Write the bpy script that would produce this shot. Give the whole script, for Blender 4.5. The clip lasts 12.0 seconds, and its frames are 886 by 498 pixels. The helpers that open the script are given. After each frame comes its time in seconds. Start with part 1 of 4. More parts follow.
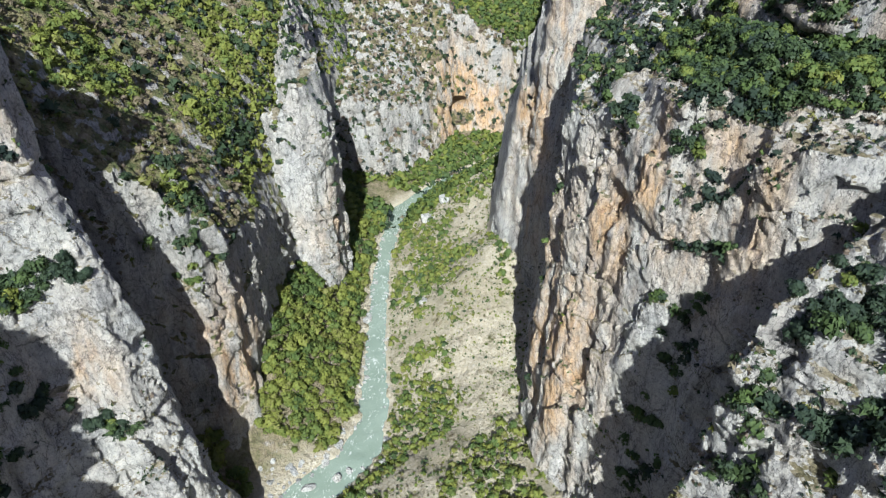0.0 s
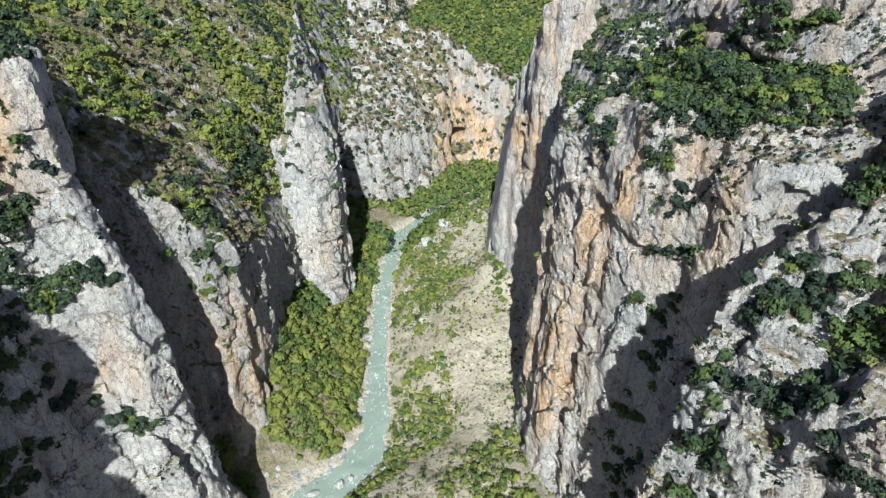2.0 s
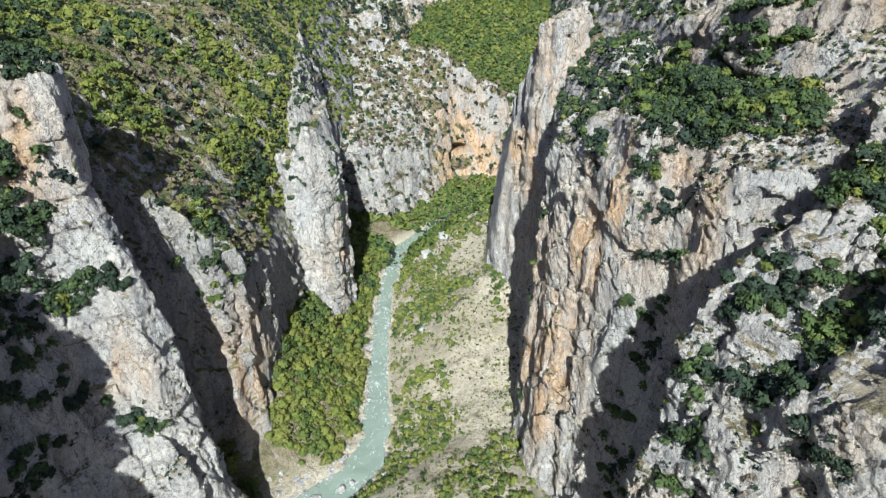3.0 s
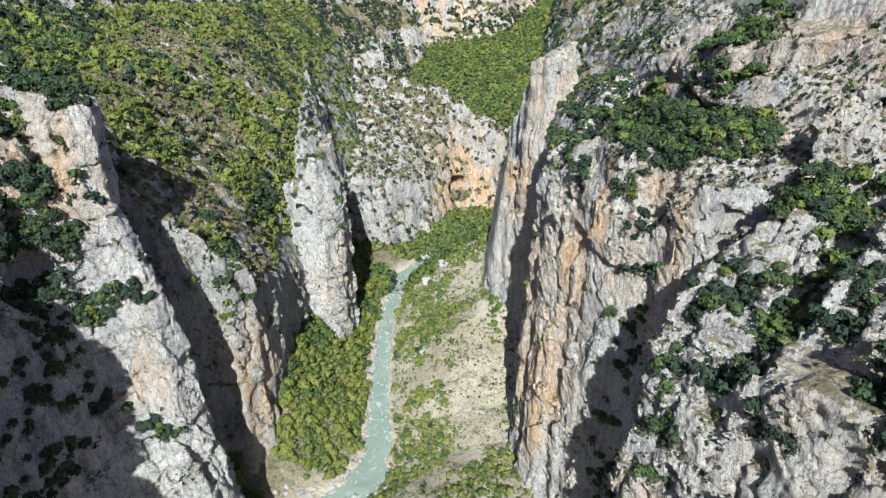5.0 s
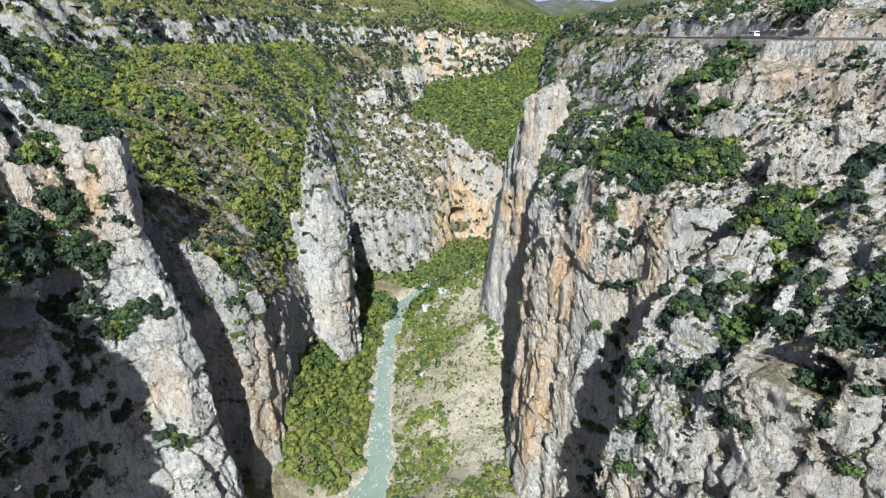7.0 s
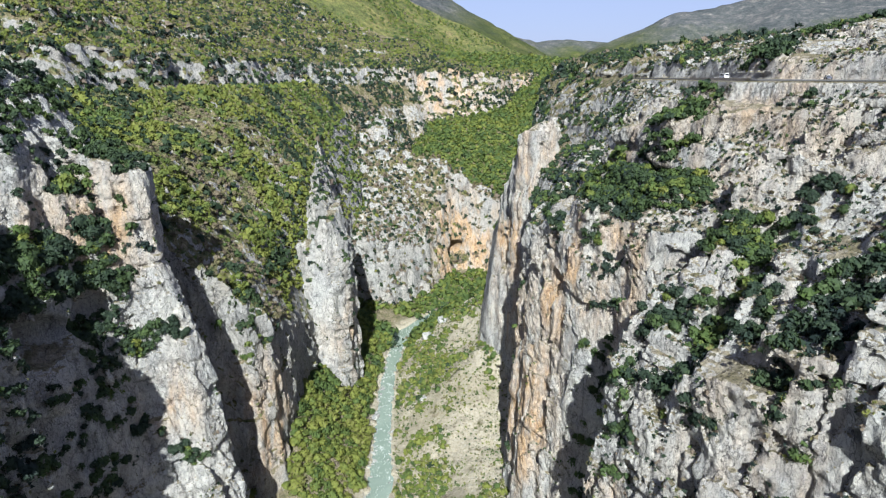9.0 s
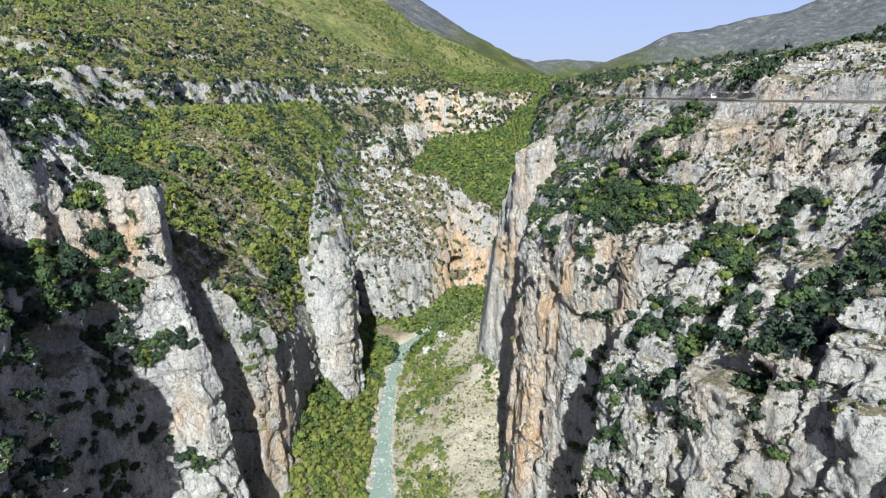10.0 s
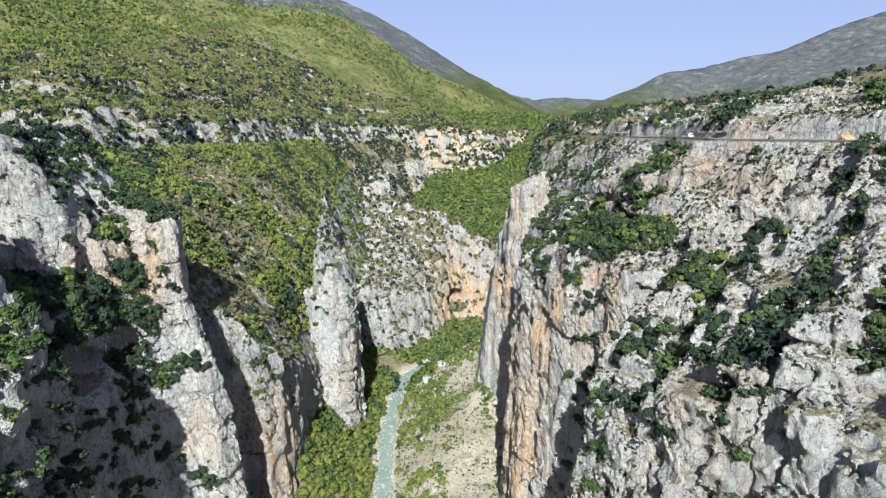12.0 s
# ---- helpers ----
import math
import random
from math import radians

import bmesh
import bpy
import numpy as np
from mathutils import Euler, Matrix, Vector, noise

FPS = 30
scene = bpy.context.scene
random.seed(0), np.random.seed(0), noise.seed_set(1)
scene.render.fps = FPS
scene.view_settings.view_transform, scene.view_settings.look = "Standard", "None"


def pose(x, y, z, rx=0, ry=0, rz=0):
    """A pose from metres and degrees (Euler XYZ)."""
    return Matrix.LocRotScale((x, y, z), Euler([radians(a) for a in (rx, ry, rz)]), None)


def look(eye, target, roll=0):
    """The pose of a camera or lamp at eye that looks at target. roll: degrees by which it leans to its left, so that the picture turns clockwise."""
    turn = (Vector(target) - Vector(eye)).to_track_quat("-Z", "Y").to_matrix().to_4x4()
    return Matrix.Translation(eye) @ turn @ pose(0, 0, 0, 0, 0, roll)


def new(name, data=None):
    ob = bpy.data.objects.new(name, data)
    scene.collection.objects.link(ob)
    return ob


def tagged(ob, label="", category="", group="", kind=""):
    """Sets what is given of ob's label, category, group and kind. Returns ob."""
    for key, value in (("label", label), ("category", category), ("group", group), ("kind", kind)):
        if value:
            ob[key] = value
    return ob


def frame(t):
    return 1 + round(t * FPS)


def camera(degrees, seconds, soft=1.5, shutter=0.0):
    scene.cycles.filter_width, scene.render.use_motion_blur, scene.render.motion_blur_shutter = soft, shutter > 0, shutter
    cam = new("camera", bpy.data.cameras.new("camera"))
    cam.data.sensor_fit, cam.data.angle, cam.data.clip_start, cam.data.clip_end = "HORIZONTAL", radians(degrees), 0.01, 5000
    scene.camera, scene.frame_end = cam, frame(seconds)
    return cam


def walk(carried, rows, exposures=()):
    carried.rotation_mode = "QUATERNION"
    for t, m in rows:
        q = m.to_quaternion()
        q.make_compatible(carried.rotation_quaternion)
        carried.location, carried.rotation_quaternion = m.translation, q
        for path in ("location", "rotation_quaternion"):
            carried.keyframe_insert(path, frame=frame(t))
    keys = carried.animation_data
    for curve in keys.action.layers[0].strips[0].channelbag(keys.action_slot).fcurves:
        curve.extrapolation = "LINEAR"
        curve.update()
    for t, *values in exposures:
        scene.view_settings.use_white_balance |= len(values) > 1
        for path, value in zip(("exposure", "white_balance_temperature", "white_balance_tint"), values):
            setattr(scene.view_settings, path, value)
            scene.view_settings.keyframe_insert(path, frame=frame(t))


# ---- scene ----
cam = camera(69.7, 12.0, soft=1.2)
METRES, EYE, TILT, LEAN, TURN = 130.0, 257.0, -29.5, 0.0, 0.0
ROWS = [
    (0.0, 0.0, 0.0, 0.0, 0.0, 0.0, -0.0),
    (0.5, 0.0024, -0.034, -0.0164, 0.02, 0.68, 0.0),
    (1.0, 0.0047, -0.0733, -0.0355, 0.04, 1.48, -0.0),
    (1.5, 0.0067, -0.1077, -0.0524, 0.05, 2.2, -0.01),
    (2.0, 0.0094, -0.147, -0.072, 0.08, 3.02, -0.02),
    (2.5, 0.0114, -0.1818, -0.0888, 0.1, 3.74, -0.01),
    (3.0, 0.0139, -0.2217, -0.1083, 0.12, 4.57, -0.01),
    (5.0, 0.0239, -0.3708, -0.1813, 0.22, 7.81, 0.04),
    (5.5, 0.0262, -0.4056, -0.1984, 0.24, 8.55, 0.05),
    (6.0, 0.0288, -0.4455, -0.2179, 0.27, 9.39, 0.07),
    (6.5, 0.031, -0.4806, -0.235, 0.28, 10.14, 0.09),
    (7.0, 0.0336, -0.5207, -0.2546, 0.3, 10.98, 0.1),
    (9.0, 0.0429, -0.6714, -0.3279, 0.39, 14.21, 0.18),
    (9.5, 0.0452, -0.7064, -0.345, 0.41, 14.96, 0.2),
    (10.0, 0.0478, -0.7466, -0.3645, 0.43, 15.82, 0.22),
    (10.5, 0.0501, -0.7817, -0.3817, 0.45, 16.57, 0.24),
    (11.0, 0.0527, -0.8219, -0.4013, 0.48, 17.43, 0.27),
    (11.5, 0.0548, -0.8569, -0.4185, 0.49, 18.17, 0.29),
    (12.0, 0.0573, -0.897, -0.4382, 0.52, 19.03, 0.31),
]
walk(cam, [(t, pose(0, 0, EYE, TILT, LEAN, TURN) @ pose(METRES * x, METRES * y, METRES * z, 90 + pitch, roll, yaw)) for t, x, y, z, yaw, pitch, roll in ROWS])

# ---------------------------------------------------------------- light
SUN_FROM = Vector((0.0, -1.0, 0.74)).normalized()
world = bpy.data.worlds.new("sky")
scene.world = world
world.use_nodes = True
wn = world.node_tree
sky = wn.nodes.new("ShaderNodeTexSky")
sky.sky_type = "NISHITA"
sky.sun_disc = False
sky.sun_elevation = math.asin(SUN_FROM.z)
sky.sun_rotation = math.atan2(SUN_FROM.x, SUN_FROM.y)
sky.altitude = 800
sky.air_density = 1.0
sky.dust_density = 2.0
sky.ozone_density = 2.5
haze = wn.nodes.new("ShaderNodeMix")
haze.data_type = "RGBA"
haze.inputs[0].default_value, haze.inputs[7].default_value = 0.68, (4.1, 4.55, 7.2, 1)
wn.links.new(sky.outputs[0], haze.inputs[6])
wn.links.new(haze.outputs[2], wn.nodes["Background"].inputs[0])
wn.nodes["Background"].inputs[1].default_value = 0.047
sun_lamp = bpy.data.lights.new("sun", "SUN")
sun_lamp.energy, sun_lamp.angle, sun_lamp.color = 5.0, radians(0.53), (0.96, 0.955, 0.885)
sun = new("sun", sun_lamp)
sun.matrix_world = look(SUN_FROM * 900, (0, 0, 0))
scene.view_settings.exposure = 1.40
scene.view_settings.use_white_balance = True
scene.view_settings.white_balance_temperature = 6050

# ---------------------------------------------------------------- noise
_lat = np.random.RandomState(7).rand(64, 64, 64).astype(np.float32) * 2 - 1


def vnoise(x, y, z, s, seed=0.0):
    """Smooth value noise in -1..1 with features s metres across."""
    px, py, pz = x / s + seed * 7.13 + 900.5, y / s + seed * 3.71 + 900.5, z / s + seed * 5.37 + 900.5
    ix, iy, iz = np.floor(px).astype(np.int32), np.floor(py).astype(np.int32), np.floor(pz).astype(np.int32)
    fx, fy, fz = (px - ix).astype(np.float32), (py - iy).astype(np.float32), (pz - iz).astype(np.float32)
    fx, fy, fz = fx * fx * (3 - 2 * fx), fy * fy * (3 - 2 * fy), fz * fz * (3 - 2 * fz)
    x0, y0, z0, x1, y1, z1 = ix & 63, iy & 63, iz & 63, (ix + 1) & 63, (iy + 1) & 63, (iz + 1) & 63
    a = _lat[x0, y0, z0] * (1 - fx) + _lat[x1, y0, z0] * fx
    b = _lat[x0, y1, z0] * (1 - fx) + _lat[x1, y1, z0] * fx
    c = _lat[x0, y0, z1] * (1 - fx) + _lat[x1, y0, z1] * fx
    d = _lat[x0, y1, z1] * (1 - fx) + _lat[x1, y1, z1] * fx
    a, c = a * (1 - fy) + b * fy, c * (1 - fy) + d * fy
    return a * (1 - fz) + c * fz


def blocks(x, y, z, s, seed):
    """Angular blocks about s metres across, each standing out by an amount of its own, in -1..1."""
    wob = 0.45 * vnoise(x, y, z, s * 1.6, seed + 0.5)
    u = np.floor((0.80 * x + 0.50 * y + 0.33 * z) / s + wob + 900).astype(np.int32) & 63
    v = np.floor((-0.55 * x + 0.80 * y + 0.22 * z) / s - wob + 900 + seed * 11).astype(np.int32) & 63
    w = np.floor((0.10 * x - 0.35 * y + 0.93 * z) / (1.7 * s) + wob + 900 + seed * 5).astype(np.int32) & 63
    return _lat[u, v, w]


def fbm2(x, y, s, octaves=3, seed=0.0):
    total, amp = 0, 1.0
    for o in range(octaves):
        total = total + amp * vnoise(x, y, x * 0, s, seed + o * 1.7)
        s, amp = s * 0.5, amp * 0.5
    return total


# ---------------------------------------------------------------- the plan of the gorge
RIVER_Y = [-700, -200, 100, 180, 215, 236, 261, 304, 357, 416, 470, 520, 550, 590, 650, 760, 1100]
RIVER_X = [-40, -60, -84, -88, -60, -43, -38.5, -41.5, -45, -46.5, -44, -36, -18, 15, 75, 150, 260]
RIVER_W = [10, 10, 11, 12, 14, 9.4, 7.0, 5.9, 5.1, 5.0, 5.2, 5.6, 6, 6, 7, 8, 8]


def river_x(y):
    return np.interp(y, RIVER_Y, RIVER_X)


def river_half(y):
    y = np.asarray(y, float)
    return np.interp(y, RIVER_Y, RIVER_W) + 1.3 * vnoise(y, y * 0, y * 0, 13, 90.0) + 0.7 * vnoise(y, y * 0, y * 0, 4.5, 91.0)


def river_z(y):
    return 2.0 + (np.clip(y, -700, 1100) - 250) * 0.018


def floor_height(x, y):
    """Bed, banks and scree slopes at the bottom of the gorge."""
    off = x - river_x(y)
    hw = river_half(y)
    zr = river_z(y)
    dr, dl = off - hw, -off - hw
    k = np.interp(y, [150, 230, 278, 310, 340, 402, 456, 500, 550, 600], [0.4, 0.4, 0.42, 0.62, 0.85, 0.66, 0.9, 0.8, 0.5, 0.2])
    right = np.where(dr < 6, dr * 0.12, 0.7 + np.minimum(dr - 6, 46) * k + np.maximum(dr - 52, 0) * np.interp(y, [325, 360, 480, 540], [0.12, 0.75, 0.6, 0.2]))
    flat = np.interp(y, [230, 270], [14, 7])
    left = np.where(dl < flat, dl * 0.16, flat * 0.16 + (dl - flat) * np.interp(y, [230, 280, 430, 520, 560], [0.8, 1.2, 1.0, 0.5, 0.28]))
    z = zr + np.where(off > 0, right, left)
    z = np.where((dr < 0) & (dl < 0), zr - 2.2 - 0.2 * np.minimum(-dr, -dl), z)
    bank = np.clip(np.maximum(dr, dl) / 12, 0, 1)
    return np.minimum(z, 130 + 0.1 * z) + bank * (1.6 * fbm2(x, y, 22, 3, 3.0) + 0.7)


def inside(px, py, poly):
    """Signed distance to a polygon in plan, positive inside."""
    best = np.full(px.shape, 1e9, np.float32)
    odd = np.zeros(px.shape, bool)
    n = len(poly)
    for i in range(n):
        (ax, ay), (bx, by) = poly[i], poly[(i + 1) % n]
        ex, ey = bx - ax, by - ay
        t = np.clip(((px - ax) * ex + (py - ay) * ey) / (ex * ex + ey * ey), 0, 1)
        best = np.minimum(best, np.hypot(px - ax - t * ex, py - ay - t * ey))
        if ay != by:
            odd ^= ((ay > py) != (by > py)) & (px < (bx - ax) * (py - ay) / (by - ay) + ax)
    return np.where(odd, best, -best)


def crest(px, py, line, slope):
    """Height of a ridge whose sides fall from a crest line."""
    top = np.full(px.shape, -1e4, np.float32)
    for (ax, ay, az), (bx, by, bz) in zip(line, line[1:]):
        ex, ey = bx - ax, by - ay
        t = np.clip(((px - ax) * ex + (py - ay) * ey) / (ex * ex + ey * ey), 0, 1)
        top = np.maximum(top, az + t * (bz - az) - slope * np.hypot(px - ax - t * ex, py - ay - t * ey))
    return top


def beside(px, py, line):
    """Distance in plan from a crest line."""
    best = np.full(px.shape, 1e9, np.float32)
    for (ax, ay, az), (bx, by, bz) in zip(line, line[1:]):
        ex, ey = bx - ax, by - ay
        t = np.clip(((px - ax) * ex + (py - ay) * ey) / (ex * ex + ey * ey), 0, 1)
        best = np.minimum(best, np.hypot(px - ax - t * ex, py - ay - t * ey))
    return best


RIB = dict(z=150, batter=0.04)


def hill_top(x, y):
    t = np.clip((y - 241) / 110, 0, 1)
    edge = 134 - 40 * t + (1.4 + 1.2 * t) * (-100 - x)
    near = np.minimum(edge, np.minimum(140 + 1.15 * (-103 - x), 218 + 0.5 * (-170 - x)) - 0.07 * np.clip(y - 230, 0, 140))
    return np.minimum(near + 0.21 * np.clip(y - 370, 0, 300), 250 + 0.02 * (-170 - x))


def terraces(z, step, sharp, x, y):
    """Breaks a slope into ledges and short walls."""
    w = z / step + 0.55 * vnoise(x, y, x * 0, 26, 70.0)
    k = np.floor(w)
    t = w - k
    s = np.clip((t - 0.5) * sharp + 0.5, 0, 1)
    return z + (k + 0.45 * s + 0.55 * t - w) * step


def fins(x, y):
    """0 on the crests of the rock fins that climb the right slope, rising towards the gullies between."""
    return np.abs(vnoise(x * 0.28, y - 0.38 * x, x * 0, 17, 71.0))


def shelf_top(x, y):
    """The terraced right side with the road shelf at 260 m."""
    xe = x + 0.05 * np.clip(y - 255, 0, 120) - 0.42 * np.clip(165 - y, 0, 400)
    h = np.interp(xe, [50, 60, 76, 95, 105, 117, 121, 138, 139.5, 147, 165, 300, 900],
                  [186, 197, 211, 220, 239, 254, 259.6, 260.2, 268, 270, 275, 302, 345])
    return np.where(h > 268, 268 + (h - 268) * np.interp(y, [120, 220, 320], [1.5, 1.25, 0.75]), h)


def upland_top(x, y, d):
    s = np.clip(0.40 - (x + 260) * 0.0009, 0.05, 0.42)
    tier = 11 * np.clip((d - 72 - 14 * vnoise(x, y, x * 0, 60, 85.0)) / 6, 0, 1) * np.clip(0.4 + 2 * vnoise(x, y, x * 0, 80, 86.0), 0, 1)
    return 284 + tier - 0.05 * np.clip(x + 260, 0, 480) + s * np.clip(d - 36, 0, 700) - 0.02 * np.clip(d, 0, 3000) * np.clip((x + 100) / 300, 0, 1)


# name: outline in plan, height of that outline, setback per metre of height, top
MASSES = {
    "hill": dict(z=110, batter=0.05, rough=0.5, poly=[
        (-900, 200), (-150, 205), (-127, 214), (-114, 227), (-103, 226), (-95, 239), (-95, 262), (-96, 290), (-98, 320), (-101, 350),
        (-98, 385), (-100, 430), (-104, 480), (-96, 540), (-88, 600), (-100, 720), (-900, 720)],
        top=lambda x, y, d: hill_top(x, y)),
    "tower": dict(z=205, batter=0.06, rough=1.0, poly=[
        (-900, 110), (-185, 120), (-163, 128), (-154, 140), (-153, 160), (-147, 166), (-137, 166), (-124, 176), (-127, 187),
        (-150, 187), (-178, 200), (-900, 215)],
        top=lambda x, y, d: np.minimum(221 + 0.42 * (-124 - x) + 1.2 * np.maximum(-157 - x, 0), 262 + 0.05 * (-180 - x))),
    "tower_foot": dict(z=130, batter=0.17, rough=1.0, poly=[
        (-107, 179), (-111, 170), (-120, 166), (-131, 157), (-136, 148), (-135, 127), (-141, 108), (-150, 90),
        (-900, 80), (-900, 196), (-120, 192)],
        top=lambda x, y, d: np.where(y > 152, np.minimum(158 + 2.6 * (-114 - x), 214), np.minimum(187 + 0.45 * (-134 - x), 225))),
    "ledge": dict(z=150, batter=0.08, rough=1.0, poly=[
        (-121, 58), (-127, 80), (-142, 90), (-900, 104), (-900, -700), (-190, -700), (-150, -100), (-128, 20)],
        top=lambda x, y, d: 187 + 0.8 * np.maximum(-124 - x, 0) + 3.5 * np.clip(-143 - x, 0, 7)),
    "spine": dict(z=90, batter=0.05, rough=0.6, poly=[
        (-102, 359), (-92, 357), (-83, 358), (-76, 365), (-72, 380), (-69, 394), (-74, 412), (-90, 440), (-104, 446), (-112, 372)],
        top=lambda x, y, d: np.maximum(np.minimum(136 + 2.6 * (-73 - x), 159 - 2.4 * np.maximum(-88 - x, 0)), 138)),
    "right_wall": dict(z=140, batter=0.06, rough=1.0, poly=[
        (53, 262), (49, 241), (49, 216), (51, 201), (57, 184), (64, 166), (72, 150), (77, 134), (90, 119), (124, 106), (900, 100), (900, 330), (96, 330), (72, 316),
        (61, 302), (56, 282)],
        top=lambda x, y, d: np.where(shelf_top(x, y) > 254, shelf_top(x, y), terraces(shelf_top(x, y), 17, 7, x, y))),
    "tier": dict(z=230, batter=0.08, rough=0.6, poly=[
        (92, 228), (93, 196), (97, 180), (102, 165), (110, 150), (128, 140), (142, 150), (142, 240), (112, 250)],
        top=lambda x, y, d: np.minimum(241 + 0.5 * (x - 96), 255)),
    "needle": dict(z=120, batter=0.05, rough=1.0, poly=[
        (46, 394), (48, 352), (52, 335), (61, 320), (73, 317), (82, 326), (80, 350), (66, 400), (50, 428)],
        top=lambda x, y, d: np.minimum(224 + 0.55 * (x - 52) - 0.85 * np.maximum(y - 336, 0), 238)),
    "needle_slab": dict(z=110, batter=0.06, rough=0.6, poly=[
        (30, 396), (36, 372), (43, 348), (48, 345), (51, 352), (51, 380), (50, 420), (40, 424)],
        top=lambda x, y, d: np.minimum(60 + 7.5 * (x - 30), 172) - 0.5 * np.maximum(y - 352, 0)),
    "right_back": dict(z=200, batter=0.1, rough=0.7, poly=[
        (84, 318), (900, 300), (900, 1100), (330, 1100), (200, 930), (156, 800), (112, 640), (90, 520), (78, 420)],
        top=lambda x, y, d: shelf_top(x, y)),
    "apron": dict(z=252, batter=1.05, rough=0.9, poly=[
        (-900, 320), (-300, 356), (-262, 440), (-238, 540), (-214, 610), (-172, 705), (-122, 790), (-66, 862), (-60, 930), (-900, 930)],
        top=lambda x, y, d: 258 + 0.1 * np.clip(d, 0, 60)),
    "near_right": dict(z=135, batter=0.12, rough=1.0, poly=[
        (62, 107), (70, 86), (75, 74), (86, 54), (95, 30), (104, 0), (118, -60), (140, -700), (900, -700), (900, 150),
        (112, 146), (96, 124), (80, 116)],
        top=lambda x, y, d: np.where(shelf_top(x, y) > 254, shelf_top(x, y), np.minimum(terraces(
            150 + 1.15 * (x - 61) + 22 * (0.36 - fins(x, y)), 13, 3, x, y), shelf_top(x, y) + 2))),
    "far_wall": dict(z=60, batter=0.12, rough=1.0, poly=[
        (-125, 520), (-92, 540), (-70, 550), (-52, 566), (-36, 586), (-17, 612), (-2, 645), (10, 664), (30, 682), (62, 686), (95, 705), (70, 740), (-110, 740)],
        top=lambda x, y, d: np.minimum(np.interp(x, [-80, 0, 60], [90, 74, 60]) + np.interp(x, [-90, -10], [0.75, 1.7]) * d, 190 - 0.42 * np.maximum(x + 60, 0))),
    "basin": dict(z=120, batter=0.12, rough=0.5, poly=[
        (-75, 700), (60, 704), (120, 730), (200, 800), (340, 1130), (-300, 1130), (-300, 900), (-90, 880)],
        top=lambda x, y, d: 118 + 0.46 * (y - 715) - 0.06 * np.maximum(x - 60, 0)),
    "upland": dict(z=262, batter=0.42, rough=0.8, poly=[
        (-900, 335), (-275, 372), (-240, 470), (-215, 580), (-180, 690), (-120, 800), (-60, 880), (30, 922), (90, 935), (165, 1045),
        (230, 1090), (330, 1060), (6000, 1000), (6000, 6000), (-6000, 6000), (-6000, 335)],
        top=upland_top),
    "middle_cliff": dict(z=175, batter=0.2, rough=1.0, poly=[
        (-300, 560), (-215, 585), (-168, 660), (-150, 735), (-110, 742), (-84, 733), (-66, 742), (-64, 800), (-60, 900), (-300, 900)],
        top=lambda x, y, d: 198 + 0.36 * np.clip(d, 0, 160)),
}
CRESTS = {
    "spine_ridge": (2.6, 10.0, [(-85, 372, 156), (-91, 398, 161), (-101, 428, 175), (-113, 500, 189), (-125, 556, 202), (-135, 605, 202), (-150, 690, 216)]),
    "far_ridge": (1.7, "far_wall", [(-170, 668, 205), (-90, 690, 188), (-39, 680, 176), (35, 690, 142), (75, 700, 112), (120, 720, 80)]),
    "rib_upper": (1.5, "near_right", [(60, 105, 144), (70, 104, 170), (77, 102, 182), (87, 104, 193), (98, 110, 211), (106, 120, 231), (126, 116, 242)]),
    "rib_near": (1.4, "near_right", [(90, 52, 194), (98, 40, 198), (114, 41, 213), (140, 60, 238)]),
    "rib_middle": (1.4, "near_right", [(74, 76, 160), (92, 78, 187), (118, 85, 211), (129, 91, 231)]),
}
# hollows: middle and half-axes
CAVES = [(16, 668, 50, 30, 17, 15), (65, 207, 202, 4, 6, 3.4), (-140, 165, 203.5, 7, 4, 1.7), (93, 58, 188, 11, 9, 7), (112, 162, 219, 4, 6, 4),
         (-112, 745, 165, 12, 10, 9), (-146, 122, 168, 15, 14, 10), (-141, 148, 168, 11, 13, 10)]
PEAKS = {
    "left_mountain": (0.55, [(190, 2200, 335), (-2, 2200, 500), (-187, 2200, 622), (-362, 2200, 722), (-611, 2200, 835), (-1300, 2150, 1150)]),
    "right_mountain": (0.5, [(775, 3470, 310), (1050, 3470, 436), (1110, 3470, 530), (1213, 3470, 585), (1397, 3470, 600), (1875, 3470, 738), (2173, 3470, 803), (2372, 3470, 866), (3200, 3470, 1080)]),
    "far_mountain": (0.4, [(200, 4500, 560), (387, 4500, 540), (625, 4500, 460), (868, 4500, 485), (1130, 4500, 445)]),
}


